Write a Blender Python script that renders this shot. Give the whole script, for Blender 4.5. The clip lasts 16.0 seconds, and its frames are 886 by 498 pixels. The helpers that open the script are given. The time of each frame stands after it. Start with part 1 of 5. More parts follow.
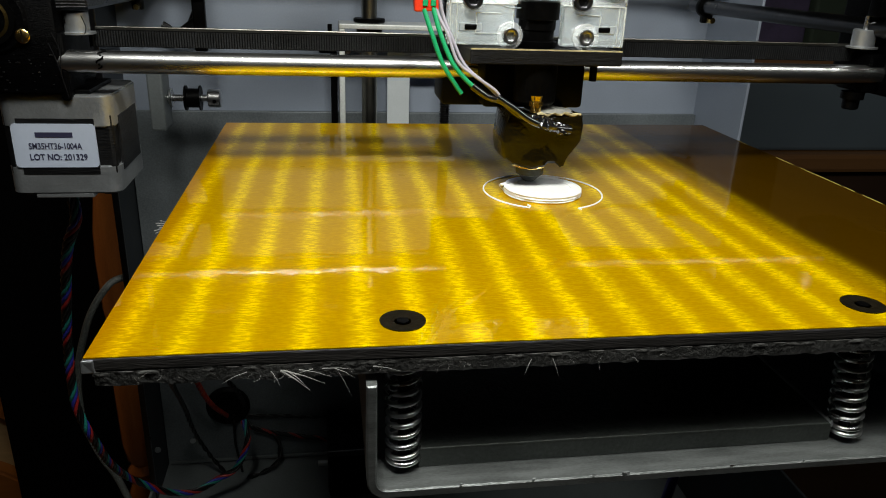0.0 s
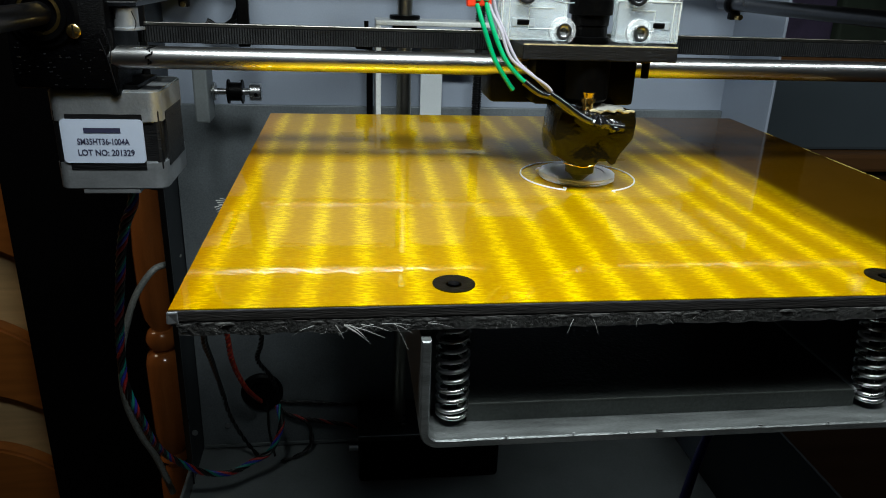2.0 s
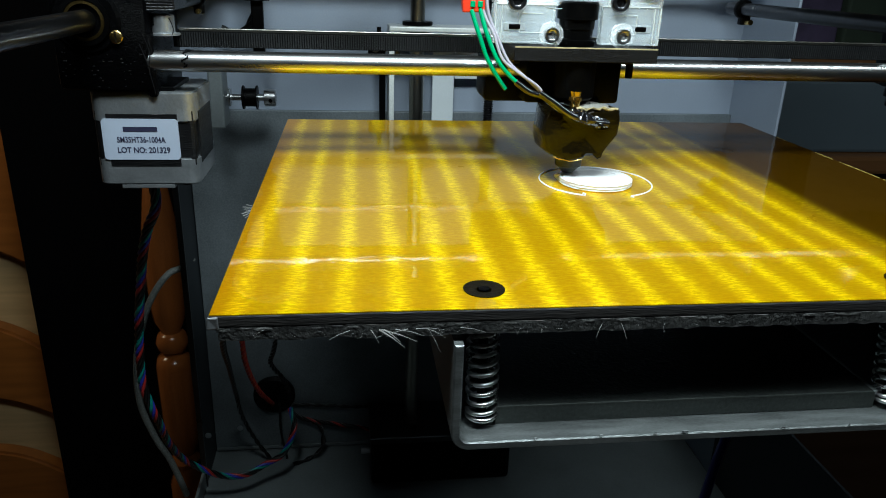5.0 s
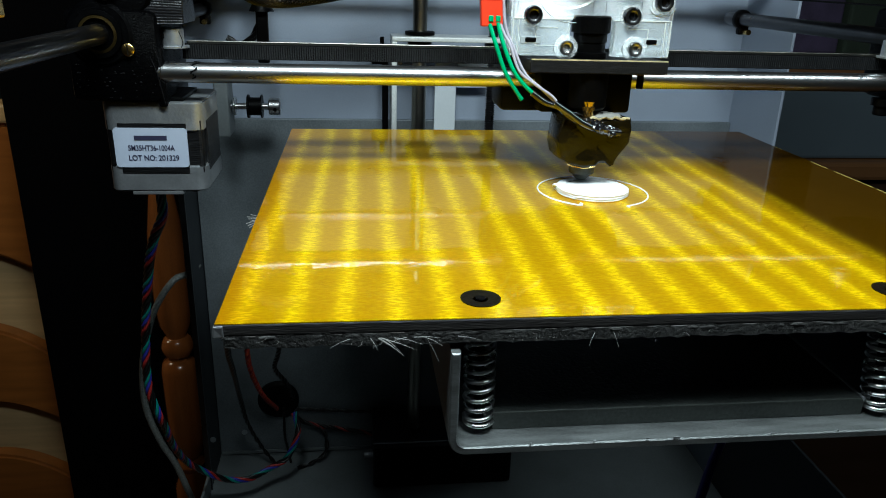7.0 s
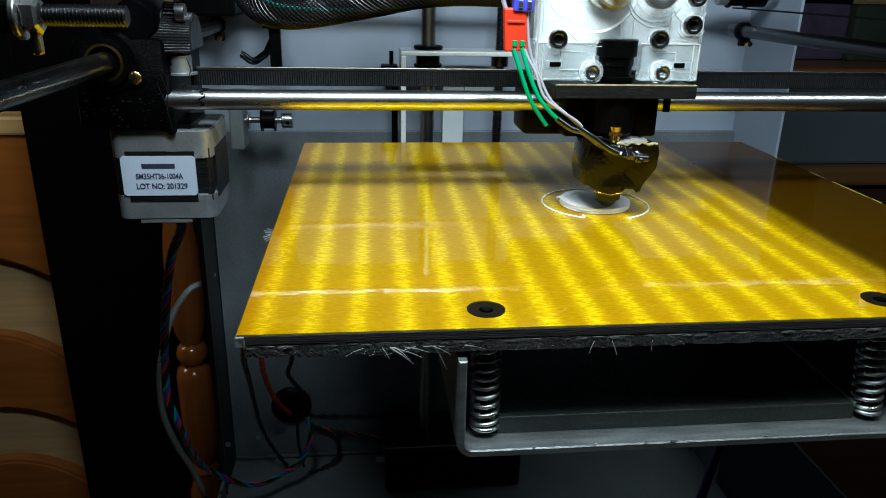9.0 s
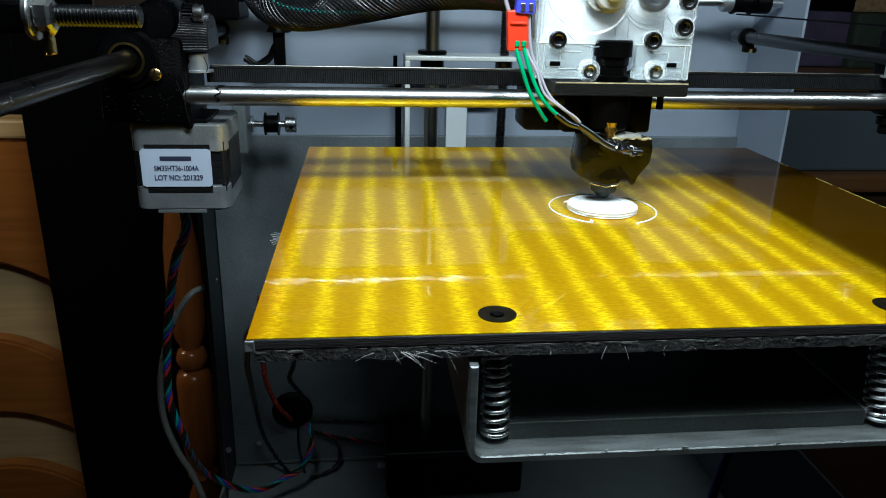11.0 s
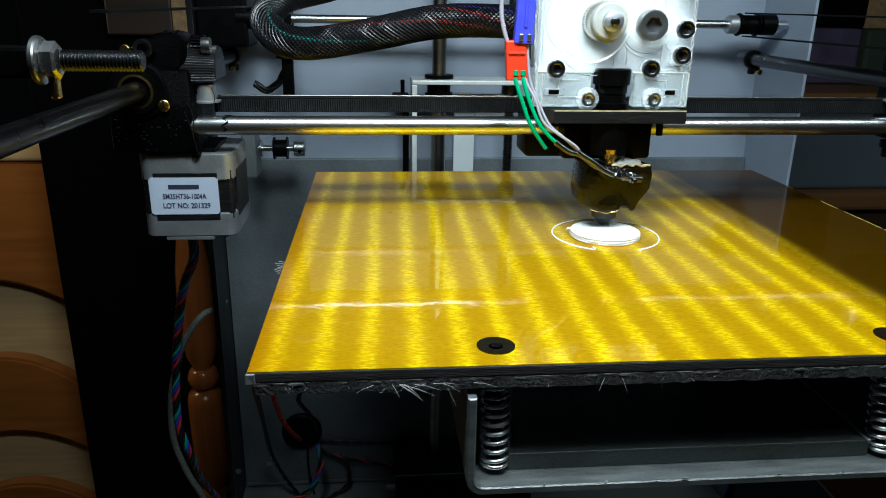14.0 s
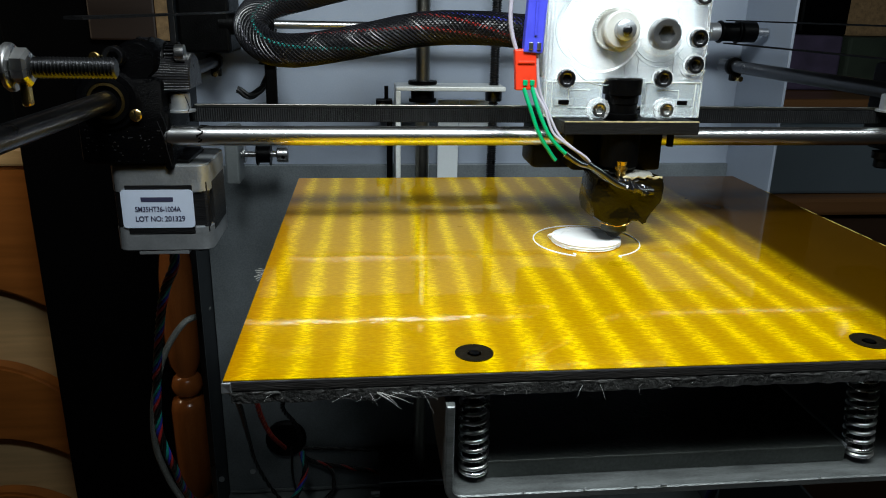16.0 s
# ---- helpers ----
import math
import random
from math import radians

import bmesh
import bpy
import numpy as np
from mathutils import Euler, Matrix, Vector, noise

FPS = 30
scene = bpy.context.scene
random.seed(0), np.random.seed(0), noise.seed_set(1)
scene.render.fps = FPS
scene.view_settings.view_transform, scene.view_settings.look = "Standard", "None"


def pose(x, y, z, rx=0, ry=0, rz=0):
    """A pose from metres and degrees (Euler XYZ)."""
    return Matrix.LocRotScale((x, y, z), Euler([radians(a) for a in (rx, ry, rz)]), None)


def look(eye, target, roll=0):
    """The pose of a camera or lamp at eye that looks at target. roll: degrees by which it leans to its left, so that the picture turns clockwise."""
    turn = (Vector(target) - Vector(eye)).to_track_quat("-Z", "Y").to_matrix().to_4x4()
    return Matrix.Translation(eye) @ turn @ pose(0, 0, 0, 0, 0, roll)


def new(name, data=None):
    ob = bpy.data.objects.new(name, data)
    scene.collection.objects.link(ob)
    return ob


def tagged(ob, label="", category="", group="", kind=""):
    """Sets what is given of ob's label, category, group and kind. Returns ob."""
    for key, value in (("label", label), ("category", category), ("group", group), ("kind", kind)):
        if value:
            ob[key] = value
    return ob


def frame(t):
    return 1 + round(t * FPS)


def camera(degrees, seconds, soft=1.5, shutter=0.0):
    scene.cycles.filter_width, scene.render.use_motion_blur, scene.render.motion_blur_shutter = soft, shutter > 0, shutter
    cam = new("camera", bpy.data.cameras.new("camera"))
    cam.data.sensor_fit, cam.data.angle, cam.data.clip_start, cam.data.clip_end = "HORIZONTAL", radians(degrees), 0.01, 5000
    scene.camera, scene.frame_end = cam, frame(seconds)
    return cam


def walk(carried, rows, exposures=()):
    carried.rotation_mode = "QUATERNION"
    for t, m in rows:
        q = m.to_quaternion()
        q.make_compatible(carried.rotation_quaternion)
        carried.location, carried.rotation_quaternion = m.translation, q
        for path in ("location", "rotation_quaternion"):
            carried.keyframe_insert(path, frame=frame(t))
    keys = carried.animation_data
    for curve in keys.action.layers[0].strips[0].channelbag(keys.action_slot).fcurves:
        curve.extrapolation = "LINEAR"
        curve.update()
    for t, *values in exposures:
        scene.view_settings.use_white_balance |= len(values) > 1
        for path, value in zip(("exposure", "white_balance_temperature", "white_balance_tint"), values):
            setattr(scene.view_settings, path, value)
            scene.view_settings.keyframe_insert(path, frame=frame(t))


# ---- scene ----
cam = camera(62.5, 16.0, soft=1.0)
PATH = [
    (0.0, (0.0515, -0.1414, 0.0786), (0.0817, 0.0426, 0.0061), 2.2),
    (0.5, (0.0482, -0.1449, 0.0787), (0.0763, 0.0398, 0.0072), 2.1),
    (1.0, (0.0466, -0.1470, 0.0806), (0.0732, 0.0380, 0.0096), 1.8),
    (1.5, (0.0452, -0.1510, 0.0767), (0.0708, 0.0339, 0.0050), 2.0),
    (2.0, (0.0420, -0.1567, 0.0753), (0.0668, 0.0282, 0.0035), 2.1),
    (2.5, (0.0414, -0.1593, 0.0739), (0.0652, 0.0259, 0.0021), 2.1),
    (3.0, (0.0394, -0.1591, 0.0751), (0.0624, 0.0261, 0.0032), 1.9),
    (3.5, (0.0379, -0.1585, 0.0747), (0.0612, 0.0266, 0.0026), 1.9),
    (6.0, (0.0329, -0.1622, 0.0793), (0.0576, 0.0234, 0.0088), 1.9),
    (6.5, (0.0338, -0.1643, 0.0796), (0.0573, 0.0215, 0.0093), 1.8),
    (7.0, (0.0351, -0.1645, 0.0814), (0.0583, 0.0213, 0.0111), 1.8),
    (7.5, (0.0372, -0.1646, 0.0821), (0.0598, 0.0214, 0.0120), 1.5),
    (8.0, (0.0391, -0.1680, 0.0838), (0.0607, 0.0182, 0.0141), 1.4),
    (8.5, (0.0352, -0.1736, 0.0868), (0.0562, 0.0129, 0.0176), 1.3),
    (9.0, (0.0346, -0.1744, 0.0878), (0.0551, 0.0122, 0.0187), 1.2),
    (11.5, (0.0295, -0.1727, 0.0867), (0.0506, 0.0144, 0.0193), 1.6),
    (12.0, (0.0284, -0.1734, 0.0886), (0.0493, 0.0138, 0.0214), 1.7),
    (12.5, (0.0310, -0.1737, 0.0881), (0.0509, 0.0140, 0.0218), 1.5),
    (13.0, (0.0329, -0.1747, 0.0892), (0.0514, 0.0134, 0.0238), 1.1),
    (13.5, (0.0344, -0.1745, 0.0899), (0.0519, 0.0140, 0.0253), 1.0),
    (14.0, (0.0350, -0.1739, 0.0923), (0.0525, 0.0149, 0.0285), 0.9),
    (14.5, (0.0372, -0.1734, 0.0928), (0.0556, 0.0155, 0.0297), 0.9),
    (15.0, (0.0389, -0.1726, 0.0922), (0.0582, 0.0163, 0.0293), 1.0),
    (15.5, (0.0377, -0.1741, 0.0939), (0.0577, 0.0148, 0.0314), 1.0),
    (16.0, (0.0378, -0.1737, 0.0928), (0.0586, 0.0152, 0.0304), 1.1),
]


def glide(rows):
    return [(t, look(eye, target, roll)) for t, eye, target, roll in rows]


TONE = [(0.0, -0.28, 7300, 10), (0.5, -0.28, 7250, 10), (1.5, -0.12, 6900, 9), (2.5, 0.0, 6250, 3), (7.5, 0.0, 6050, 1), (12.0, 0.0, 5900, 1), (14.5, 0.0, 6050, 1), (16.0, -0.12, 6450, 7)]
walk(cam, glide(PATH), TONE)

# ---- light ----
world = bpy.data.worlds.new("world")
scene.world = world
world.use_nodes = True
world.node_tree.nodes["Background"].inputs[0].default_value = (0.55, 0.68, 1.0, 1)
world.node_tree.nodes["Background"].inputs[1].default_value = 0.006


def area(name, eye, target, size, size_y, power, colour):
    d = bpy.data.lights.new(name, "AREA")
    d.shape, d.size, d.size_y, d.energy, d.color = "RECTANGLE", size, size_y, power, colour
    ob = new(name, d)
    ob.matrix_world = look(eye, target)
    return ob


area("led_strip_light", (0.055, -0.06, 0.32), (0.11, 0.13, 0.0), 0.22, 0.08, 2.45, (0.90, 0.97, 1.0))
area("led_strip_light", (0.38, -0.06, 0.33), (0.20, 0.15, 0.03), 0.34, 0.05, 0.68, (0.90, 0.97, 1.0))
# Unseen fill lamp, added close to the bench to brighten its top.
area("bench_fill_light", (-0.62, 0.60, 0.14), (-0.48, 0.80, -0.12), 0.15, 0.15, 0.5, (1.0, 0.84, 0.62))

# ---- materials ----


def mat(name, base, rough=0.5, metal=0.0, vary=0.15, scale=60.0, bump=0.05, coat=0.0, trans=0.0, stretch=(1, 1, 1), ior=1.5, fine=900.0, spec=0.5):
    """A surface with two scales of variation in colour and roughness, and fine relief."""
    m = bpy.data.materials.new(name)
    m.use_nodes = True
    nt = m.node_tree
    b = nt.nodes["Principled BSDF"]
    b.inputs["Metallic"].default_value = metal
    b.inputs["Coat Weight"].default_value = coat
    b.inputs["Coat Roughness"].default_value = 0.05
    b.inputs["Transmission Weight"].default_value = trans
    b.inputs["IOR"].default_value = ior
    b.inputs["Specular IOR Level"].default_value = spec
    co = nt.nodes.new("ShaderNodeTexCoord")
    mp = nt.nodes.new("ShaderNodeMapping")
    mp.inputs["Scale"].default_value = stretch
    nt.links.new(co.outputs["Object"], mp.inputs["Vector"])
    n1 = nt.nodes.new("ShaderNodeTexNoise")
    n1.inputs["Scale"].default_value, n1.inputs["Detail"].default_value = scale, 5
    n2 = nt.nodes.new("ShaderNodeTexNoise")
    n2.inputs["Scale"].default_value, n2.inputs["Detail"].default_value = fine, 3
    for n in (n1, n2):
        nt.links.new(mp.outputs["Vector"], n.inputs["Vector"])
    mix = nt.nodes.new("ShaderNodeMix")
    mix.data_type = "RGBA"
    mix.inputs[6].default_value = (*[c * (1 - vary) for c in base], 1)
    mix.inputs[7].default_value = (*[min(1, c * (1 + vary)) for c in base], 1)
    ave = nt.nodes.new("ShaderNodeMath")
    ave.operation = "MULTIPLY_ADD"
    ave.inputs[1].default_value = 0.4
    nt.links.new(n2.outputs["Fac"], ave.inputs[0])
    half = nt.nodes.new("ShaderNodeMath")
    half.operation = "MULTIPLY"
    half.inputs[1].default_value = 0.6
    nt.links.new(n1.outputs["Fac"], half.inputs[0])
    nt.links.new(half.outputs[0], ave.inputs[2])
    ramp = nt.nodes.new("ShaderNodeMapRange")
    ramp.inputs[1].default_value, ramp.inputs[2].default_value = 0.3, 0.7
    nt.links.new(ave.outputs[0], ramp.inputs[0])
    nt.links.new(ramp.outputs[0], mix.inputs[0])
    nt.links.new(mix.outputs[2], b.inputs["Base Color"])
    rr = nt.nodes.new("ShaderNodeMapRange")
    rr.inputs[3].default_value, rr.inputs[4].default_value = max(0.02, rough * 0.75), min(1, rough * 1.25)
    nt.links.new(n1.outputs["Fac"], rr.inputs[0])
    nt.links.new(rr.outputs[0], b.inputs["Roughness"])
    if bump:
        bp = nt.nodes.new("ShaderNodeBump")
        bp.inputs["Strength"].default_value, bp.inputs["Distance"].default_value = bump, 0.001
        nt.links.new(n2.outputs["Fac"], bp.inputs["Height"])
        nt.links.new(bp.outputs["Normal"], b.inputs["Normal"])
    return m


def bed_film():
    """Amber polyimide tape in lanes 13 mm wide over brushed metal: clear film on gold, with glints put into the colour.
    """
    m = mat("amber_film", (0.62, 0.33, 0.004), 0.3, 0.0, 0.1, 40, 0.0)
    nt = m.node_tree
    b = nt.nodes["Principled BSDF"]
    co = nt.nodes.new("ShaderNodeTexCoord")
    sep = nt.nodes.new("ShaderNodeSeparateXYZ")
    nt.links.new(co.outputs["Object"], sep.inputs[0])
    wob = nt.nodes.new("ShaderNodeTexNoise")
    wob.inputs["Scale"].default_value = 45
    wob.inputs["Detail"].default_value = 2
    mpw = nt.nodes.new("ShaderNodeMapping")
    mpw.inputs["Scale"].default_value = (1.0, 0.5, 1)
    nt.links.new(co.outputs["Object"], mpw.inputs["Vector"])
    nt.links.new(mpw.outputs[0], wob.inputs["Vector"])

    def op(kind, a, c, d=None):
        n = nt.nodes.new("ShaderNodeMath")
        n.operation = kind
        for i, v in enumerate((a, c, d)):
            if v is None:
                continue
            if isinstance(v, (int, float)):
                n.inputs[i].default_value = v
            else:
                nt.links.new(v, n.inputs[i])
        return n.outputs[0]

    skew = op("MULTIPLY_ADD", sep.outputs[1], -0.013, sep.outputs[0])
    skew = op("MULTIPLY_ADD", wob.outputs[0], 0.0034, op("SUBTRACT", skew, 0.00405))
    lane = op("SINE", op("MULTIPLY", skew, 2 * math.pi / 0.01308), 0)
    lane = op("POWER", op("MULTIPLY_ADD", lane, 0.5, 0.5), 2.2)
    grain = nt.nodes.new("ShaderNodeTexNoise")
    grain.inputs["Scale"].default_value, grain.inputs["Detail"].default_value = 1500, 6
    mpg = nt.nodes.new("ShaderNodeMapping")
    mpg.inputs["Scale"].default_value = (0.35, 1.4, 1)
    nt.links.new(co.outputs["Object"], mpg.inputs["Vector"])
    nt.links.new(mpg.outputs[0], grain.inputs["Vector"])
    g = nt.nodes.new("ShaderNodeMapRange")
    g.inputs[1].default_value, g.inputs[2].default_value = 0.42, 0.66
    nt.links.new(grain.outputs[0], g.inputs[0])
    blotch = nt.nodes.new("ShaderNodeTexNoise")
    blotch.inputs["Scale"].default_value, blotch.inputs["Detail"].default_value = 18, 3
    nt.links.new(co.outputs["Object"], blotch.inputs["Vector"])
    # Glints along the lanes are painted: the grain brightens the base colour.
    fac = op("MULTIPLY", lane, op("MULTIPLY_ADD", g.outputs[0], 0.85, 0.38))
    fac = op("MULTIPLY", fac, op("MULTIPLY_ADD", blotch.outputs[0], 1.1, 0.25))
    fac = op("MULTIPLY_ADD", g.outputs[0], 0.16, fac)
    # Shade over the bed's right side is put into the film colour; lanes fade.
    right_shade = nt.nodes.new("ShaderNodeMapRange")
    right_shade.interpolation_type = "SMOOTHSTEP"
    right_shade.inputs[1].default_value, right_shade.inputs[2].default_value = 0.186, 0.208
    right_shade.inputs[3].default_value, right_shade.inputs[4].default_value = 1.0, 0.0
    nt.links.new(op("MULTIPLY_ADD", sep.outputs[1], 0.02, skew), right_shade.inputs[0])
    fac = op("MULTIPLY", fac, right_shade.outputs[0])
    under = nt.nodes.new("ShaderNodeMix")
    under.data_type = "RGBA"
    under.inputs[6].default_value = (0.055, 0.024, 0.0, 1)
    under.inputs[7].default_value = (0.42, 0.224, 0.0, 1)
    nt.links.new(right_shade.outputs[0], under.inputs[0])
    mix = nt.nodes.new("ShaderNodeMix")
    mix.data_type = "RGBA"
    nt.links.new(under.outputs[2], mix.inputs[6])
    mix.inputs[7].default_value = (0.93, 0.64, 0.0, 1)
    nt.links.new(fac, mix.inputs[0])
    # lapped over a second strip along one side
    lap = nt.nodes.new("ShaderNodeMapRange")
    lap.interpolation_type = "SMOOTHSTEP"
    lap.inputs[1].default_value, lap.inputs[2].default_value = 0.001, 0.016
    lap.inputs[3].default_value, lap.inputs[4].default_value = 0.8, 0.0
    nt.links.new(op("MULTIPLY_ADD", wob.outputs[0], 0.004, sep.outputs[0]), lap.inputs[0])
    amber = nt.nodes.new("ShaderNodeMix")
    amber.data_type, amber.blend_type = "RGBA", "MULTIPLY"
    amber.inputs[7].default_value = (0.82, 0.62, 1.0, 1)
    nt.links.new(lap.outputs[0], amber.inputs[0])
    nt.links.new(mix.outputs[2], amber.inputs[6])
    nt.links.new(amber.outputs[2], b.inputs["Base Color"])
    b.inputs["Metallic"].default_value = 0.25
    b.inputs["Specular IOR Level"].default_value = 0.0
    b.inputs["Coat Weight"].default_value = 0.62
    b.inputs["Coat Roughness"].default_value = 0.02
    b.inputs["Coat IOR"].default_value = 1.33
    bp = nt.nodes.new("ShaderNodeBump")
    bp.inputs["Strength"].default_value, bp.inputs["Distance"].default_value = 0.12, 0.0006
    nt.links.new(grain.outputs[0], bp.inputs["Height"])
    nt.links.new(bp.outputs["Normal"], b.inputs["Normal"])
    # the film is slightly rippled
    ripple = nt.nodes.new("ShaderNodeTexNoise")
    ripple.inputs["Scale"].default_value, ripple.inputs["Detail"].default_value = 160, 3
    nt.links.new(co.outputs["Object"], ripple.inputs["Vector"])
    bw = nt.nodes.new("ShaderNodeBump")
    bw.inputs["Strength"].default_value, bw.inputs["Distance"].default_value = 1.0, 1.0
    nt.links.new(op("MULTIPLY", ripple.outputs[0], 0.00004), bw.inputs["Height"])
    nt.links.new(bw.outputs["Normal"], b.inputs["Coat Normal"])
    return m


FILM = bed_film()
STEEL = mat("polished_steel", (0.60, 0.60, 0.60), 0.28, 1.0, 0.05, 30, 0.02, stretch=(1, 8, 8))
DARKSTEEL = mat("oiled_steel", (0.085, 0.085, 0.09), 0.3, 1.0, 0.2, 80, 0.03)
ALU = mat("cast_aluminium", (0.44, 0.46, 0.48), 0.42, 0.85, 0.12, 120, 0.12)
BRUSHED = mat("milled_aluminium", (0.21, 0.225, 0.225), 0.42, 0.75, 0.4, 60, 0.2, stretch=(1, 6, 6))
GREYPAINT = mat("blue_grey_sheet", (0.27, 0.31, 0.38), 0.55, 0.1, 0.08, 25, 0.05)
SHEET = mat("bare_sheet_metal", (0.19, 0.21, 0.215), 0.5, 0.3, 0.18, 30, 0.06)
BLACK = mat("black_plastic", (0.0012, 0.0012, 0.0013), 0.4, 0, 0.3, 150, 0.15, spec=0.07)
PRINTED = mat("printed_black_plastic", (0.001, 0.001, 0.0012), 0.3, 0, 0.4, 200, 0.4, stretch=(1, 1, 6), spec=0.03)
RUBBER = mat("black_rubber", (0.002, 0.002, 0.0022), 0.5, 0, 0.3, 300, 0.1, spec=0.08)
LAMIN = mat("black_laminations", (0.003, 0.003, 0.0035), 0.4, 0.1, 0.3, 200, 0.35, stretch=(0.2, 0.2, 3))
SLATE = mat("dark_laminate_board", (0.004, 0.004, 0.0045), 0.5, 0, 0.7, 90, 0.5, stretch=(0.2, 1, 10), spec=0.12)
LAYER = mat("laminate_edge", (0.42, 0.35, 0.19), 0.6, 0, 0.5, 300, 0.2)
BRASS = mat("brass", (0.75, 0.52, 0.18), 0.25, 1, 0.15, 200, 0.05)
# Pale colour stands in for the glow of clear acrylic edges.
EDGEGLOW = mat("acrylic_edge_glow", (0.62, 0.64, 0.62), 0.25, 0, 0.2, 60, 0.05)
ACRYL = mat("clear_acrylic", (0.97, 0.98, 0.98), 0.08, 0, 0.02, 200, 0.06, trans=0.86, ior=1.49)
CLEARFOOT = mat("clear_acrylic_foot", (0.80, 0.86, 0.87), 0.12, 0, 0.15, 60, 0.08, trans=0.75, ior=1.49)
FROST = mat("frosted_acrylic", (0.48, 0.53, 0.56), 0.25, 0, 0.3, 38, 0.1, trans=0.25)
WHITE = mat("white_plastic", (0.80, 0.82, 0.83), 0.4, 0, 0.05, 90, 0.05)
PRINT = mat("white_print_plastic", (0.86, 0.86, 0.85), 0.45, 0, 0.04, 300, 0.25, stretch=(1, 1, 3))
LABEL = mat("label_paper", (0.40, 0.45, 0.55), 0.45, 0, 0.03, 200, 0.02)
INK = mat("label_ink", (0.02, 0.02, 0.05), 0.6, 0, 0.1, 200, 0)
KAPTONED = mat("dark_wrapped_tape", (0.007, 0.005, 0.0015), 0.14, 0, 0.6, 90, 0.25, coat=0.3, spec=0.2)
PLATE_EDGE = mat("dark_plate_edge", (0.030, 0.028, 0.027), 0.5, 0.3, 0.5, 200, 0.3, stretch=(0.3, 1, 3))
BRAID = mat("black_braid", (0.008, 0.008, 0.010), 0.34, 0, 0.4, 400, 0.1)
SCREW = mat("black_oxide_screw", (0.20, 0.20, 0.21), 0.26, 1, 0.2, 200, 0.05)
GEARPL = mat("ivory_gear_plastic", (0.50, 0.50, 0.47), 0.4, 0, 0.08, 200, 0.05)
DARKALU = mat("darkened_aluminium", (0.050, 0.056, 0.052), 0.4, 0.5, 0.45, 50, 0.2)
ROD = mat("dull_steel_rod", (0.26, 0.25, 0.22), 0.3, 1, 0.1, 60, 0.03)
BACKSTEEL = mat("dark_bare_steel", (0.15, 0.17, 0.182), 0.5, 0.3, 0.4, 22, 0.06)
# Housing steel darkened: the shade on its side strips is put in the colour.
SIDESTEEL = mat("shaded_side_steel", (0.022, 0.027, 0.032), 0.5, 0.3, 0.3, 22, 0.06)
CEMENT = mat("grey_cement", (0.24, 0.235, 0.21), 0.8, 0, 0.25, 300, 0.5)
GREEN = mat("green_wire", (0.0, 0.33, 0.13), 0.35, 0, 0.1, 300, 0.02)
WHITEWIRE = mat("pale_wire", (0.36, 0.34, 0.40), 0.4, 0, 0.1, 300, 0.02)
SHRINK = mat("black_heat_shrink", (0.006, 0.006, 0.007), 0.14, 0, 0.2, 300, 0.1, coat=1.0)
REDPL = mat("red_connector", (0.75, 0.045, 0.015), 0.35, 0, 0.1, 150, 0.05)
BLUEPL = mat("blue_connector", (0.06, 0.07, 0.62), 0.35, 0, 0.1, 150, 0.05)
REDWIRE = mat("red_wire", (0.34, 0.02, 0.018), 0.4, 0, 0.15, 200, 0.03)
ORANGE = mat("red_braided_sleeve", (0.42, 0.05, 0.02), 0.6, 0, 0.3, 600, 0.4)
BLUEWIRE = mat("blue_wire", (0.025, 0.03, 0.32), 0.4, 0, 0.15, 200, 0.03)
TEALWIRE = mat("teal_wire", (0.01, 0.20, 0.17), 0.4, 0, 0.15, 200, 0.03)
BLACKWIRE = mat("black_wire", (0.004, 0.004, 0.004), 0.35, 0, 0.2, 200, 0.03)
GREYBRAID = mat("grey_braid", (0.18, 0.19, 0.178), 0.55, 0.2, 0.35, 900, 0.5)
WOOL = mat("insulation_wool", (0.26, 0.26, 0.25), 0.7, 0, 0.3, 300, 0.3)
FELT = mat("dusty_board", (0.055, 0.055, 0.053), 0.9, 0, 0.8, 140, 0.5)
TURNED = mat("varnished_wood", (0.34, 0.105, 0.025), 0.2, 0, 0.35, 20, 0.04, coat=0.6, stretch=(4, 4, 0.4))
SLAT = mat("orange_wood", (0.30, 0.105, 0.022), 0.35, 0, 0.3, 12, 0.05, stretch=(0.6, 3, 8))
PINE = mat("pale_wood", (0.58, 0.40, 0.20), 0.45, 0, 0.2, 14, 0.05, stretch=(0.6, 3, 8))
BROWN = mat("brown_table_wood", (0.16, 0.074, 0.028), 0.4, 0, 0.35, 10, 0.05, stretch=(0.5, 4, 4))
MATTBLACK = mat("matt_black", (0.0015, 0.0015, 0.0018), 0.9, 0, 0.3, 60, 0.2, spec=0.05)
# Brown wood darkened: shade on chest body and board is in the colour.
DARKWOOD = mat("shaded_wood", (0.03, 0.015, 0.008), 0.5, 0, 0.35, 10, 0.05, stretch=(0.5, 4, 4))
CORK = mat("cork", (0.30, 0.19, 0.09), 0.9, 0, 0.45, 160, 0.6)
NAVY = mat("slate_blue_paint", (0.08, 0.105, 0.125), 0.7, 0, 0.15, 8, 0.03)
PURPLE = mat("purple_cloth", (0.06, 0.045, 0.09), 0.85, 0, 0.4, 40, 0.3)
MOSS = mat("green_cloth", (0.025, 0.038, 0.024), 0.85, 0, 0.4, 40, 0.3)
PLASTER = mat("wall_plaster", (0.16, 0.15, 0.15), 0.9, 0, 0.08, 3, 0.05)
CARPET = mat("floor_boards", (0.12, 0.08, 0.05), 0.7, 0, 0.3, 5, 0.05)
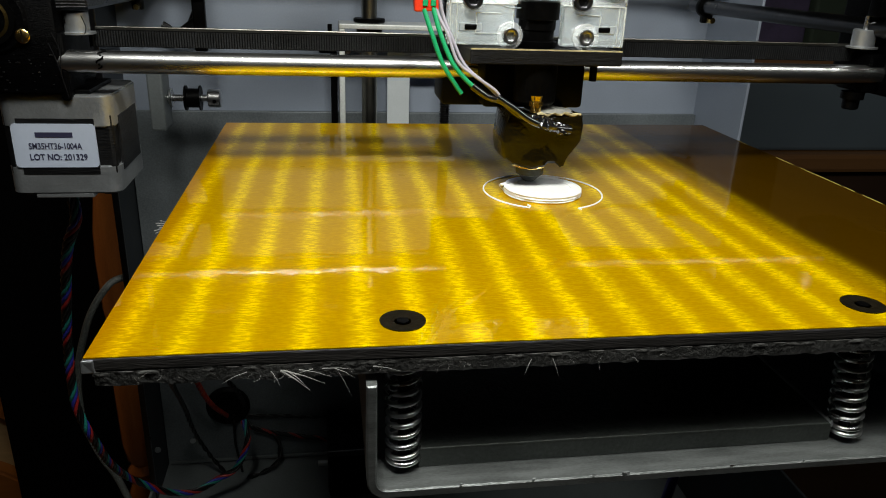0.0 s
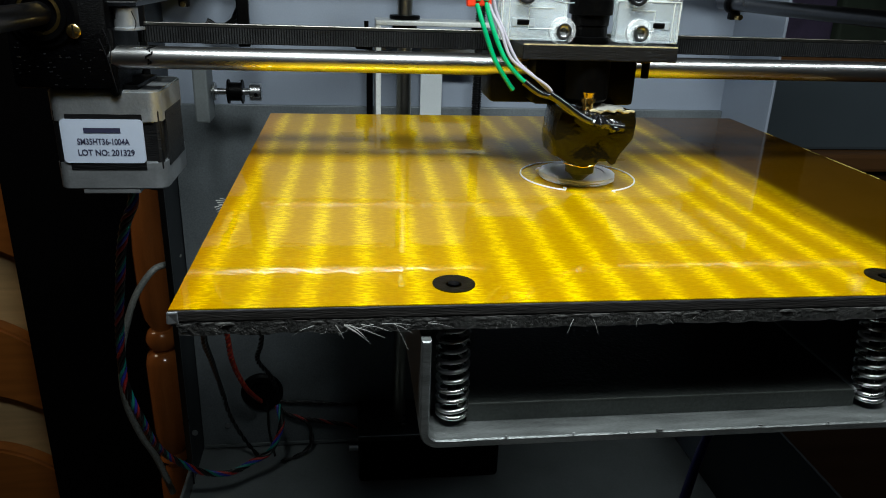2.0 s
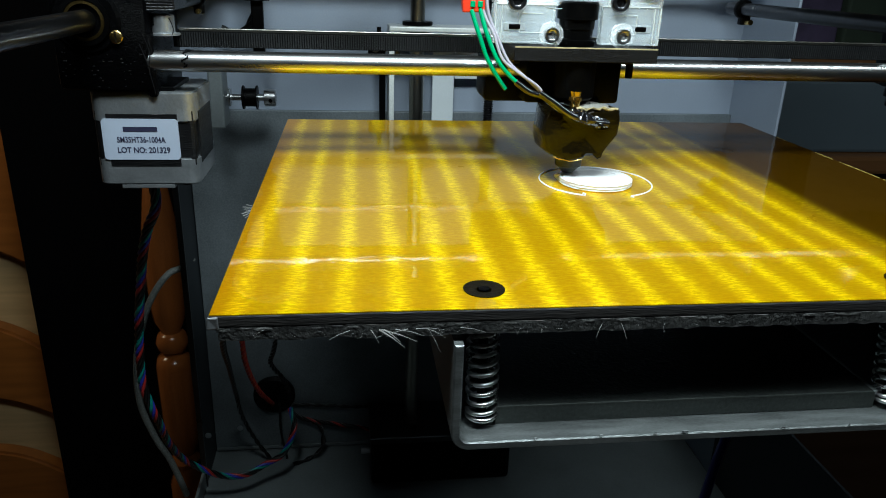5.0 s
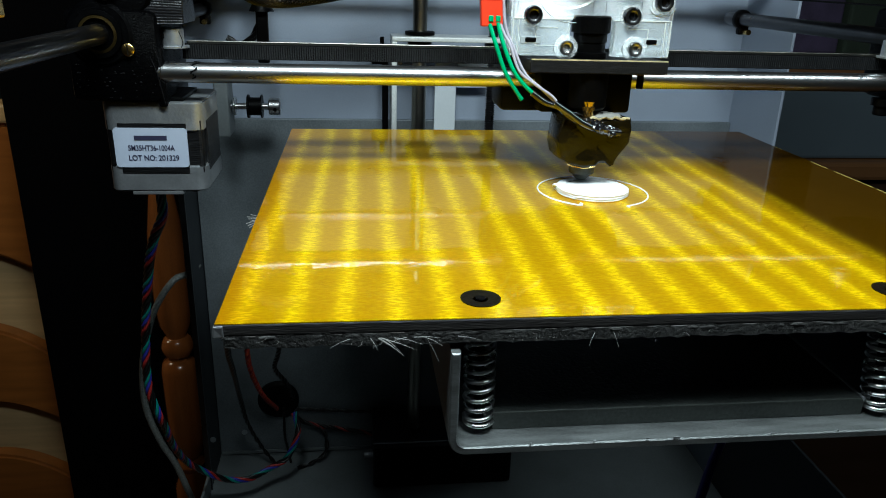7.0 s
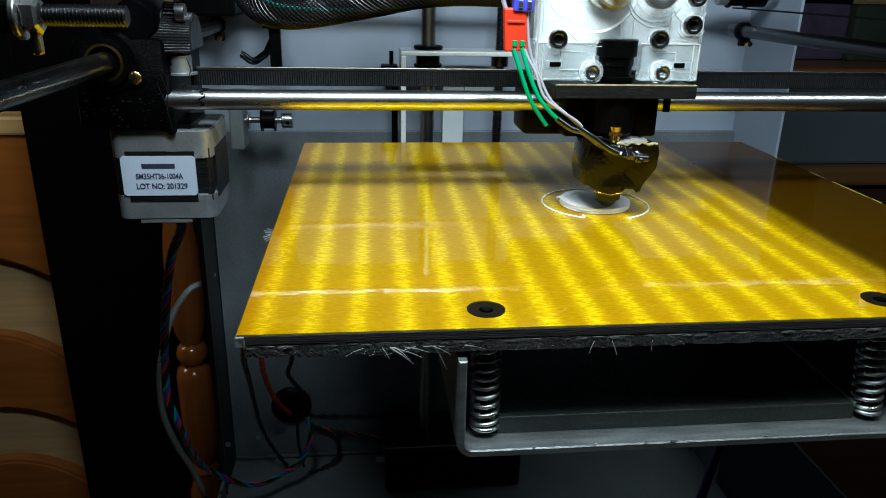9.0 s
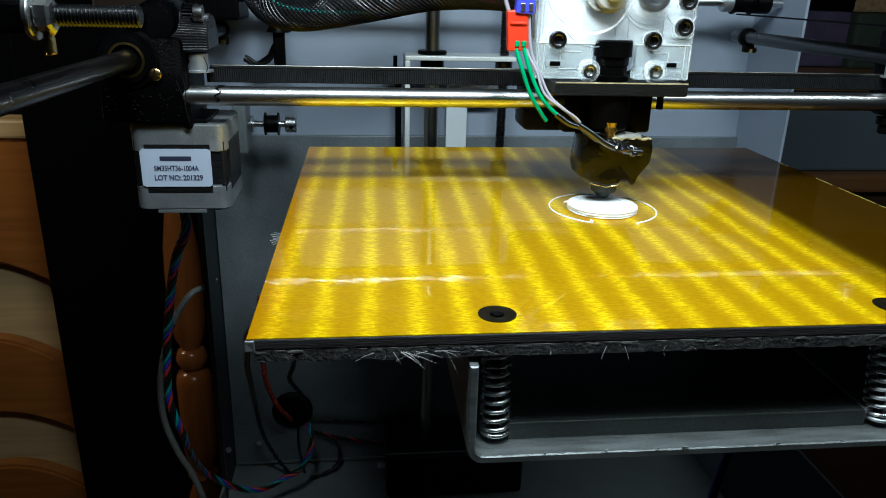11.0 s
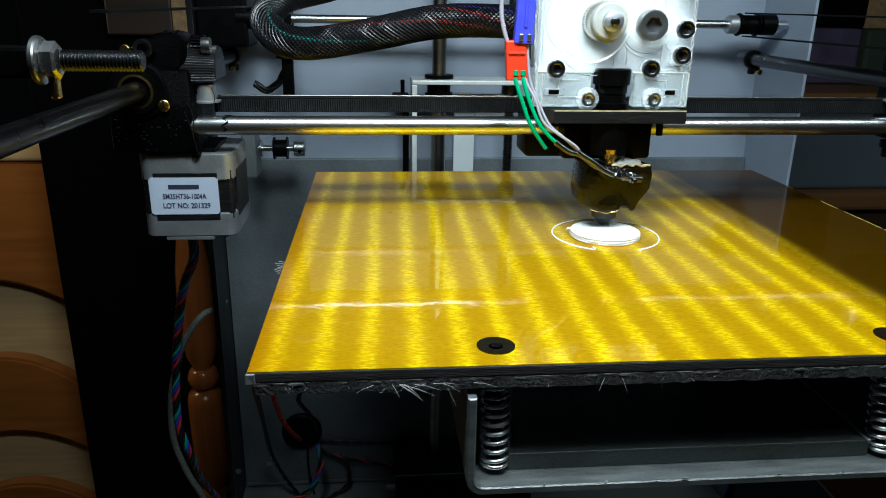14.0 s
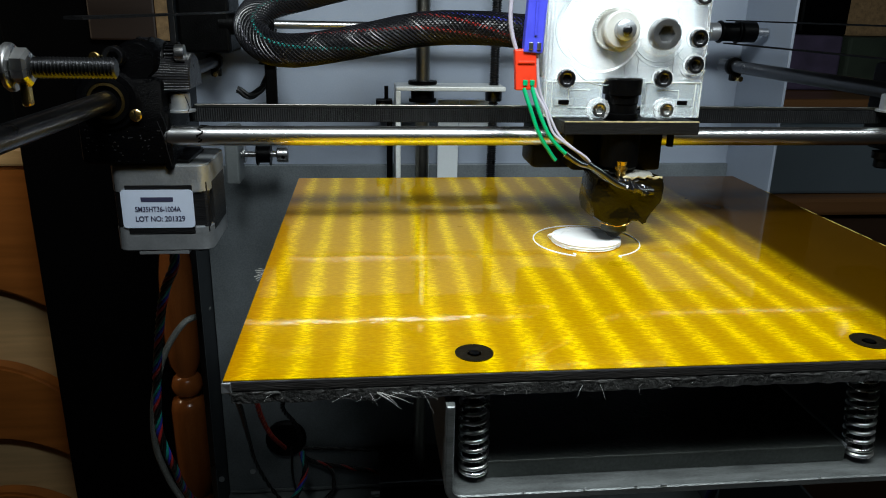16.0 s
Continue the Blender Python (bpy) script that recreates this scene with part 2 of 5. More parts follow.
FILMEDGE = mat("wrinkled_clear_film", (0.85, 0.62, 0.16), 0.25, 0.1, 0.3, 500, 0.6, coat=1.0)
HOLE = mat("blackened_screw_recess", (0.007, 0.005, 0.002), 0.55, 0.0, 0.5, 400, 0.2, spec=0.1)
COOLPAPER = mat("white_sheet_metal", (0.66, 0.70, 0.72), 0.4, 0.2, 0.06, 50, 0.03)

# ---- mesh tools ----


def part(name, bm, material, parent=None, label="", smooth=None):
    me = bpy.data.meshes.new(name)
    bm.normal_update()
    bm.to_mesh(me)
    bm.free()
    for m in (material if isinstance(material, (list, tuple)) else [material]):
        me.materials.append(m)
    if smooth:
        me.shade_smooth()
        me.set_sharp_from_angle(angle=radians(smooth))
    ob = new(name, me)
    ob.parent = parent
    if material is ACRYL:
        ob.visible_shadow = False
    return tagged(ob, label)


EYE = Vector((0.038, -0.165, 0.084))


def nearer(t, k):
    """Sets all parts' size and distance along lines through EYE, fitting the camera's view."""
    m = Matrix.Translation(EYE) @ Matrix.Scale(k, 4) @ Matrix.Translation(-EYE)
    for ob in t.children_recursive:
        ob.data.transform(m)


def thing(name, label, category, group="", kind=""):
    return tagged(new(name), label, category, group, kind)


def box(x0, x1, y0, y1, z0, z1, bevel=0.0, seg=2, bm=None):
    own = bmesh.new()
    bmesh.ops.create_cube(own, size=1, matrix=Matrix.Translation(((x0 + x1) / 2, (y0 + y1) / 2, (z0 + z1) / 2)) @ Matrix.Diagonal((x1 - x0, y1 - y0, z1 - z0, 1)))
    if bevel:
        bmesh.ops.bevel(own, geom=own.edges[:], offset=bevel, segments=seg, profile=0.5, affect="EDGES")
    return own if bm is None else merge(bm, own)


def merge(bm, own):
    me = bpy.data.meshes.new("tmp")
    own.to_mesh(me)
    own.free()
    bm.from_mesh(me)
    bpy.data.meshes.remove(me)
    return bm


AX = {"x": Matrix.Rotation(radians(90), 4, "Y"), "y": Matrix.Rotation(radians(-90), 4, "X"), "z": Matrix.Identity(4)}


def lathe(profile, axis="z", at=(0, 0, 0), n=32, bm=None):
    """profile: (radius, distance along the axis) pairs."""
    own = bm if bm is not None else bmesh.new()
    m = Matrix.Translation(at) @ AX[axis]
    rings = [[own.verts.new(m @ Vector((r * math.cos(2 * math.pi * i / n), r * math.sin(2 * math.pi * i / n), h))) for i in range(n)] for r, h in profile]
    for a, b in zip(rings, rings[1:]):
        for i in range(n):
            own.faces.new((a[i], a[(i + 1) % n], b[(i + 1) % n], b[i]))
    own.faces.new(rings[0][::-1])
    own.faces.new(rings[-1])
    return own


def rod(r, axis, at, length, n=32, bev=0.0, bm=None):
    b = bev or r * 0.08
    return lathe([(r - b, 0), (r, b), (r, length - b), (r - b, length)], axis, at, n, bm)


def smooth_path(points, per=8):
    """A Catmull-Rom line through the points."""
    p = [Vector(q) for q in points]
    p = [2 * p[0] - p[1]] + p + [2 * p[-1] - p[-2]]
    out = []
    for a, b, c, d in zip(p, p[1:], p[2:], p[3:]):
        for i in range(per):
            t = i / per
            out.append(0.5 * (2 * b + (c - a) * t + (2 * a - 5 * b + 4 * c - d) * t * t + (3 * b - a - 3 * c + d) * t ** 3))
    out.append(p[-2])
    return out


def frames(line):
    """Side vectors along a line, without twist."""
    tang = [(b - a).normalized() for a, b in zip(line, line[1:])]
    tang.append(tang[-1])
    u = tang[0].orthogonal().normalized()
    out = []
    for t in tang:
        u = (u - t * u.dot(t)).normalized()
        out.append((u, t.cross(u)))
    return out


def tube(line, r, n=10, bm=None, flat=1.0):
    own = bm if bm is not None else bmesh.new()
    rad = r if callable(r) else (lambda s: r)
    rings = []
    for k, (p, (u, v)) in enumerate(zip(line, frames(line))):
        q = rad(k / (len(line) - 1))
        rings.append([own.verts.new(p + q * (math.cos(2 * math.pi * i / n) * u + flat * math.sin(2 * math.pi * i / n) * v)) for i in range(n)])
    for a, b in zip(rings, rings[1:]):
        for i in range(n):
            own.faces.new((a[i], a[(i + 1) % n], b[(i + 1) % n], b[i]))
    own.faces.new(rings[0][::-1])
    own.faces.new(rings[-1])
    return own


def strand(line, off, pitch, phase):
    """A line that winds round another one."""
    out, s = [], 0.0
    for k, (p, (u, v)) in enumerate(zip(line, frames(line))):
        if k:
            s += (p - line[k - 1]).length
        a = 2 * math.pi * s / pitch + phase
        out.append(p + off * (math.cos(a) * u + math.sin(a) * v))
    return out


def helix(r, at, length, turns, flat_ends=1.2, per=20):
    out = []
    n = int(turns * per)
    for i in range(n + 1):
        t = i / n
        turn = t * turns
        k = min(1, max(0, (turn - flat_ends) / (turns - 2 * flat_ends)))
        z = 0.0009 * min(turn, flat_ends) / flat_ends + k * (length - 0.0018) + 0.0009 * max(0, turn - turns + flat_ends) / flat_ends
        a = 2 * math.pi * turn
        out.append(Vector((at[0] + r * math.cos(a), at[1] + r * math.sin(a), at[2] + z)))
    return out


def ragged(bm, amount, scale=200.0):
    for v in bm.verts:
        v.co += amount * noise.noise_vector(v.co * scale)
    return bm


def hex_socket(r, depth, at, bm=None):
    """A cap-screw head that faces -y, with its socket sunk in."""
    own = bm if bm is not None else bmesh.new()
    n = 24
    x, y, z = at

    def ring(rr, yy, six=False):
        vs = []
        for i in range(n):
            a = 2 * math.pi * i / n
            q = rr
            if six:
                b = (a % (math.pi / 3)) - math.pi / 6
                q = rr * math.cos(math.pi / 6) / math.cos(b)
            vs.append(own.verts.new((x + q * math.cos(a), yy, z + q * math.sin(a))))
        return vs
    rs = [ring(r, y + depth), ring(r, y + r * 0.12), ring(r * 0.9, y), ring(r * 0.62, y), ring(r * 0.56, y + 0.0002, True), ring(r * 0.54, y + depth * 0.6, True)]
    for a, b in zip(rs, rs[1:]):
        for i in range(n):
            own.faces.new((a[i], a[(i + 1) % n], b[(i + 1) % n], b[i]))
    own.faces.new(rs[-1])
    own.faces.new(rs[0][::-1])
    return own


def lettering(text, size, x, y, z, parent, bold=0.0, width=None):
    """Words that face -y, in the built-in font, centred at x."""
    c = bpy.data.curves.new("words", "FONT")
    c.body, c.size, c.align_x, c.align_y, c.extrude, c.offset = text, size, "CENTER", "CENTER", 0.00004, bold
    ob = bpy.data.objects.new("words", c)
    scene.collection.objects.link(ob)
    bpy.context.view_layer.update()
    me = bpy.data.meshes.new_from_object(ob.evaluated_get(bpy.context.evaluated_depsgraph_get()))
    bpy.data.objects.remove(ob)
    bm = bmesh.new()
    bm.from_mesh(me)
    bpy.data.meshes.remove(me)
    xs = [v.co.x for v in bm.verts]
    k = width / (max(xs) - min(xs)) if width else 1
    m = Matrix.Translation((x, y, z)) @ Matrix.Rotation(radians(90), 4, "X") @ Matrix.Diagonal((k, 1, 1, 1))
    bm.transform(m)
    return part("printed_line", bm, INK, parent)

# ---- room ----
def slab(name, x0, x1, y0, y1, z0, z1, material, bevel=0.0):
    return tagged(part(name, box(x0, x1, y0, y1, z0, z1, bevel), material), kind="structure")


slab("floor", -2.5, 2.5, -2.5, 2.5, -1.10, -1.05, CARPET)
slab("ceiling", -2.5, 2.5, -2.5, 2.5, 1.45, 1.50, PLASTER)
slab("wall_north", -2.5, 2.5, 2.5, 2.6, -1.05, 1.45, NAVY)
slab("wall_south", -2.5, 2.5, -2.6, -2.5, -1.05, 1.45, PLASTER)
slab("wall_west", -2.6, -2.5, -2.5, 2.5, -1.05, 1.45, PLASTER)
slab("wall_east", 2.5, 2.6, -2.5, 2.5, -1.05, 1.45, NAVY)

# ---- printer housing ----
REAR = 1.06
XL, XR, YB, ZF = -0.0755, 0.308, 0.345, -0.284


def housing():
    t = thing("printer_housing", "blue-grey sheet steel printer housing with open side windows", "printer housing")
    part("back_panel", box(XL, XR, YB, YB + 0.002, ZF, 0.125), GREYPAINT, t)
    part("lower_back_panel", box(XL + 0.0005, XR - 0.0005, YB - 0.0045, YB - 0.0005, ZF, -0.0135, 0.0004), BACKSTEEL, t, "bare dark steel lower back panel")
    part("floor_panel", box(XL, XR, -0.02, YB, ZF - 0.002, ZF), SHEET, t, "bare grey steel bottom panel")
    part("side_panel", box(XR, XR + 0.002, 0.283, YB + 0.002, ZF, 0.125, 0.0005), GREYPAINT, t)
    part("side_panel", box(XR, XR + 0.002, -0.05, 0.283, ZF, -0.19, 0.0005), SIDESTEEL, t, "housing side strip with shade put into its colour")
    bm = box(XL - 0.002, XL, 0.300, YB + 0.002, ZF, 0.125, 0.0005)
    part("side_panel", bm, SIDESTEEL, t, "housing side strip with shade put into its colour")
    part("lower_rail", box(XL - 0.002, XL, -0.02, 0.2995, ZF, ZF + 0.014, 0.0004), SHEET, t)
    part("front_flange", box(XL - 0.0025, XL + 0.0012, 0.298, 0.300, ZF, 0.125, 0.0004), DARKSTEEL, t, "dark steel edge flange")
    for x, z in ((-0.0735, -0.2475), (-0.0555, -0.262)):
        part("rivet", lathe([(0.0022, 0), (0.0022, 0.0008), (0.0014, 0.0018)], "y", (x, 0.3095 if z > -0.25 else YB - 0.0065, z), 14), ALU, t)
    part("fold_line", box(XL + 0.002, XR - 0.002, YB - 0.0062, YB - 0.0047, ZF + 0.002, ZF + 0.004), SHEET, t)
    part("grommet", lathe([(0.0158, 0.004), (0.0158, 0.002), (0.0140, 0.0002), (0.0100, 0.0), (0.0090, 0.003)], "y", (-0.0278, YB - 0.0090, -0.2328), 32), RUBBER, t, "black rubber cable grommet", 40)
    nearer(t, REAR)


housing()

# ---- heated bed ----
BX, BY = 0.2585, 0.2385


def bed():
    t = thing("heated_bed", "heated build plate covered in glossy amber tape", "print bed")
    bm = box(0, BX, 0, BY, -0.0030, 0, 0.0004)
    part("build_plate", bm, PLATE_EDGE, t)
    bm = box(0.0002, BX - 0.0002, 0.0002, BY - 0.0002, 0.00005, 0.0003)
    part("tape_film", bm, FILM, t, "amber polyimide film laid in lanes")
    bm = bmesh.new()
    bmesh.ops.create_grid(bm, x_segments=150, y_segments=4, size=0.5)
    for v in bm.verts:
        v.co = Vector((BX / 2 + v.co.x * (BX - 0.004), -0.0002 + 0.0006 * noise.noise(Vector((v.co.x * 60, 0, 1))), -0.0037 + v.co.y * 0.0014 + 0.0005 * noise.noise(Vector((v.co.x * 90, v.co.y * 3, 5)))))
    bmesh.ops.solidify(bm, geom=bm.faces[:], thickness=0.002)
    part("heater_board", ragged(box(0.0015, BX - 0.0015, -0.0001, BY - 0.002, -0.0041, -0.0031, 0.0003), 0.0002, 300), FELT, t, "dusty dark heater board")
    part("insulation", bm, FELT, t, "ragged dusty insulation edge")
    # loose fibres under the front edge: faint short hairs, and one bright tuft of long ones
    rng = random.Random(4)
    bm = bmesh.new()
    for k in range(90):
        x = rng.uniform(0.004, BX - 0.01) if k < 60 else rng.gauss(0.042, 0.016)
        p = Vector((x, rng.uniform(-0.0012, 0.002), -0.0042 - rng.random() * 0.0006))
        L = rng.uniform(0.0008, 0.0034)
        d = Vector((rng.uniform(-1, 1), rng.uniform(-0.8, 0.1), rng.uniform(-0.6, 0.1))).normalized() * L
        mid = p + d * 0.5 + Vector((rng.uniform(-1, 1), 0, rng.uniform(-1, 1))) * L * 0.2
        tube([p, mid, p + d], rng.uniform(0.000012, 0.000028), 4, bm)
    for x0, dx, dz, r in ((0.0405, 0.0090, -0.0028, 0.00016), (0.0400, 0.0062, -0.0042, 0.00022), (0.0412, 0.0042, -0.0030, 0.00014), (0.0440, 0.0070, -0.0012, 0.00010), (0.0490, 0.0068, 0.0004, 0.00012), (0.0515, 0.0046, -0.0018, 0.00009), (0.0470, -0.0052, -0.0010, 0.00008), (0.0330, -0.0050, -0.0016, 0.00006), (0.0520, 0.0032, -0.0062, 0.00005), (0.0380, 0.0020, -0.0030, 0.00008), (0.0600, 0.0060, -0.0006, 0.00007), (0.0960, -0.0018, -0.0030, 0.00006), (0.1010, 0.0012, -0.0036, 0.00007)):
        p = Vector((x0, -0.0006, -0.0043))
        d = Vector((dx, -0.0016, dz))
        tube([p, p + d * 0.5 + Vector((0, 0, 0.0003)), p + d], lambda q, r=r: r * (1 - q) + 0.00002, 5, bm)
    tagged(part("fibres", bm, WOOL, t, "white loose glass fibres"), kind="stuff")
    # side fibres
    bm = bmesh.new()
    for k in range(7):
        p = Vector((0.0, 0.088 + 0.001 * k, -0.003))
        tube([p, p + Vector((-0.003 - 0.0006 * (k % 3), -0.002, 0.0005 * (k - 3)))], 0.00015, 4, bm)
    tagged(part("fibres", bm, WOOL, t), kind="stuff")
    # dressed corner
    part("corner_cap", ragged(box(-0.0004, 0.0022, -0.0004, 0.0022, -0.0034, -0.0003, 0.0004), 0.0003, 900), ALU, t, "bare scuffed metal corner")
    for x, y in ((0.0677, 0.0117), (0.1877, 0.0117)):
        h = part("bed_screw", lathe([(0.0054, 0.0003), (0.0055, 0.00055), (0.0042, 0.0005), (0.0022, 0.0004), (0.0016, 0.0001)], "z", (x, y, 0), 32), HOLE, t, "dark countersunk screw in its hole", 40)
        bm = bmesh.new()
        bmesh.ops.create_cone(bm, cap_ends=True, segments=6, radius1=0.0016, radius2=0.0016, depth=0.0004, matrix=Matrix.Translation((x, y, 0.00045)))
        part("socket", bm, BLACK, h)

    # bright scuffed rim
    bm = bmesh.new()
    rng = random.Random(9)
    for k in range(26):
        y = rng.uniform(0.02, 0.215)
        tube([Vector((BX - 0.0006, y, 0.0003)), Vector((BX - 0.0004, y + rng.uniform(0.002, 0.014), 0.0003))], 0.00022, 4, bm)
    tagged(part("scuffed_rim", bm, FILMEDGE, t), kind="stuff")


bed()


def bed_carrier():
    t = thing("bed_carrier", "bent grey aluminium carrier under the bed", "bed carrier")
    # U-bent sheet: left lip, rounded corner, long front strip, right lip
    prof = []
    xl, xr, zb, zt, R, th = 0.0585, 0.225, -0.0395, -0.0085, 0.005, 0.0024
    for i in range(9):
        a = math.pi + i * math.pi / 16
        prof.append((xl + R + R * math.cos(a), zb + R + R * math.sin(a)))
    for i in range(9):
        a = 1.5 * math.pi + i * math.pi / 16
        prof.append((xr - R + R * math.cos(a), zb + R + R * math.sin(a)))
    prof = [(xl, zt)] + prof + [(xr, zt)]
    inner = []
    for k, (x, z) in enumerate(prof):
        cx, cz = min(max(x, xl + R), xr - R), max(z, zb + R)
        d = Vector((cx - x, cz - z))
        d = d.normalized() * th if d.length else Vector((0, 0))
        inner.append((x + d.x, z + d.y))
    bm = bmesh.new()
    loops = []
    for y in (-0.0022, 0.2):
        loops.append(([bm.verts.new((x, y, z)) for x, z in prof], [bm.verts.new((x, y, z)) for x, z in inner]))
    (o0, i0), (o1, i1) = loops
    for k in range(len(prof) - 1):
        bm.faces.new((o0[k], o0[k + 1], i0[k + 1], i0[k]))
        bm.faces.new((o1[k], i1[k], i1[k + 1], o1[k + 1]))
        bm.faces.new((o0[k], o1[k], o1[k + 1], o0[k + 1]))
        bm.faces.new((i0[k], i0[k + 1], i1[k + 1], i1[k]))
    bm.faces.new((o0[0], i0[0], i1[0], o1[0]))
    bm.faces.new((o0[-1], o1[-1], i1[-1], i0[-1]))
    bmesh.ops.recalc_face_normals(bm, faces=bm.faces[:])
    bmesh.ops.bevel(bm, geom=[e for e in bm.edges if all(abs(v.co.y + 0.0022) < 1e-6 for v in e.verts)], offset=0.0004, segments=1, affect="EDGES")
    part("channel", bm, BRUSHED, t, "bent channel with scuffed front edge")
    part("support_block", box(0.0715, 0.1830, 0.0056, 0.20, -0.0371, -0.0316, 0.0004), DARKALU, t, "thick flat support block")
    # Light caught by the block's bevel, laid on as a pale metal strip.
    part("edge_highlight", ragged(box(0.1820, 0.1833, 0.0056, 0.13, -0.0330, -0.0314, 0.0004), 0.0001, 500), ALU, t, "pale strip for the light along the support block edge")
    bm = bmesh.new()
    rng = random.Random(3)
    for x in (0.0985, 0.1135, 0.1213, 0.1222, 0.150, 0.0806, 0.170):
        merge(bm, ragged(box(x, x + rng.uniform(0.0005, 0.0014), -0.0024, -0.0021, -0.0368, -0.0364), 0.0002, 2000))
    tagged(part("chips", bm, ALU, t, "bright chips on the edge"), kind="stuff")
    return t


bed_carrier()


def spring(x, y):
    t = thing("bed_spring", "bright steel levelling spring between bed and carrier", "spring", "bed springs")
    lean = Matrix.Identity(4)
    lean[1][2], lean[1][3] = 0.14, 0.14 * 0.0358
    for name, bm, m, lab in (("coil", tube(helix(0.0040, (x, y, -0.0350), 0.0308, 13), 0.00062, 8), STEEL, ""), ("screw_shaft", rod(0.0014, "z", (x, y, -0.0355), 0.0345, 12), BLACK, "dark screw inside the coil")):
        bm.transform(lean)
        part(name, bm, m, t, lab, 60)


for x, y in ((0.0680, 0.0072), (0.1880, 0.0072)):
    spring(x, y)

# ---- print ----
DX, DY = 0.1300, 0.1130


def printed():
    t = thing("printed_disc", "small white printed disc on the amber bed", "3d print")
    bm = bmesh.new()
    n = 96
    prof = ((0.0140, 0.0003), (0.0146, 0.0007), (0.0142, 0.0011), (0.0147, 0.0016), (0.0143, 0.0020), (0.0146, 0.0026), (0.0139, 0.0029))
    rings = []
    for k, (r, h) in enumerate(prof):
        rings.append([bm.verts.new((DX + (r + 0.0004 * noise.noise(Vector((math.cos(2 * math.pi * i / n) * 5, math.sin(2 * math.pi * i / n) * 5, k * 0.6)))) * math.cos(2 * math.pi * i / n),
                                    DY + (r + 0.0004 * noise.noise(Vector((math.cos(2 * math.pi * i / n) * 5, math.sin(2 * math.pi * i / n) * 5, k * 0.6)))) * math.sin(2 * math.pi * i / n), h)) for i in range(n)])
    for k, r in enumerate((0.0125, 0.0105, 0.0103, 0.004)):
        h = (0.0031, 0.0030, 0.0027, 0.0027)[k]
        rings.append([bm.verts.new((DX + r * math.cos(2 * math.pi * i / n), DY + r * math.sin(2 * math.pi * i / n), h + 0.00006 * noise.noise(Vector((i, k, 0))))) for i in range(n)])
    for a, b in zip(rings, rings[1:]):
        for i in range(n):
            bm.faces.new((a[i], a[(i + 1) % n], b[(i + 1) % n], b[i]))
    bm.faces.new(rings[-1])
    part("disc", bm, PRINT, t, "", 50)
    pts = []
    for i in range(121):
        a = radians(-70 + 330 * i / 121 * 0.955)
        pts.append(Vector((DX + 0.0005 + 0.0222 * math.cos(a), DY + 0.0012 + 0.0222 * math.sin(a), 0.0005)))
    pts = [pts[0] + Vector((0.0003, -0.0016, 0)), pts[0] + Vector((-0.0004, -0.0004, 0))] + pts + [pts[-1] + Vector((0.0008, 0.0012, 0.0002)), pts[-1] + Vector((-0.0002, 0.0020, 0.0004))]
    part("skirt", tube(pts, 0.00033, 8), PRINT, t, "thin white outline ring", 60)
    part("blob", tube(smooth_path([(DX - 0.0138, DY + 0.003, 0.0008), (DX - 0.0152, DY + 0.0036, 0.0022), (DX - 0.0146, DY + 0.0022, 0.0030), (DX - 0.0130, DY + 0.0030, 0.0029)], 5), 0.0006, 6), PRINT, t, "", 60)


printed()

# ---- fixed guides ----
def y_rod(x, z, back, label, steel):
    t = thing("guide_rod", label, "guide rod", "guide rods")
    part("shaft", rod(0.0041, "y", (x, -0.012, z), back + 0.0118, 32), steel, t, "", 40)
    part("end_clip", lathe([(0.0058, 0), (0.0062, 0.001), (0.0062, 0.004), (0.0058, 0.005)], "y", (x, back - 0.02, z), 24), BLACK, t, "", 40)
    part("clamp_screw", rod(0.0018, "y", (x + 0.002, back - 0.026, z - 0.008), 0.014, 14), BRASS, t)
    part("clamp_ear", box(x - 0.002, x + 0.005, back - 0.02, back - 0.015, z - 0.010, z - 0.004, 0.001), BLACK, t)
    nearer(t, 0.948)


y_rod(-0.0690, 0.0545, 0.395, "dark oiled steel guide rod with a brass clamp screw", DARKSTEEL)
y_rod(0.2955, 0.0590, 0.345, "dark oiled steel guide rod with a brass clamp screw", DARKSTEEL)


def drive_shaft():
    t = thing("drive_shaft", "thin steel drive shaft with black belt pulleys", "drive shaft")
    y, z = 0.308, 0.0815
    part("shaft", rod(0.0027, "x", (-0.06, y, z), 0.365, 20), STEEL, t, "", 40)
    part("bearing_block", box(-0.0740, -0.0430, 0.302, 0.343, 0.0640, 0.1000, 0.002), BLACK, t, "black bearing block")
    for x, s in ((0.2640, 1), (-0.0240, -1)):
        part("collar", lathe([(0.0052, 0), (0.0058, 0.0006), (0.0058, 0.0062), (0.0052, 0.0068)], "x", (x, y, z), 28), ALU, t, "bright aluminium collar", 40)
        px = x + 0.0072 if s > 0 else x - 0.0142
        bm = lathe([(0.0072, 0), (0.0072, 0.001), (0.0060, 0.0012), (0.0060, 0.0118), (0.0072, 0.012), (0.0072, 0.013)], "x", (px, y, z), 28)
        part("pulley", bm, BLACK, t, "black toothed pulley", 40)
        part("end_bearing", lathe([(0.005, 0), (0.0066, 0.0005), (0.0066, 0.010), (0.005, 0.0105)], "x", (px + (0.0145 if s > 0 else -0.012), y, z), 28), BLACK, t, "", 40)
        for dz in (0.0072, -0.0072) if s > 0 else (0.0072,):
            part("drive_belt", box(px + 0.0040, px + 0.0085, (-0.03 if s > 0 else 0.02), y, z + dz - 0.0004, z + dz + 0.0004), RUBBER, t)
    nearer(t, REAR)


drive_shaft()


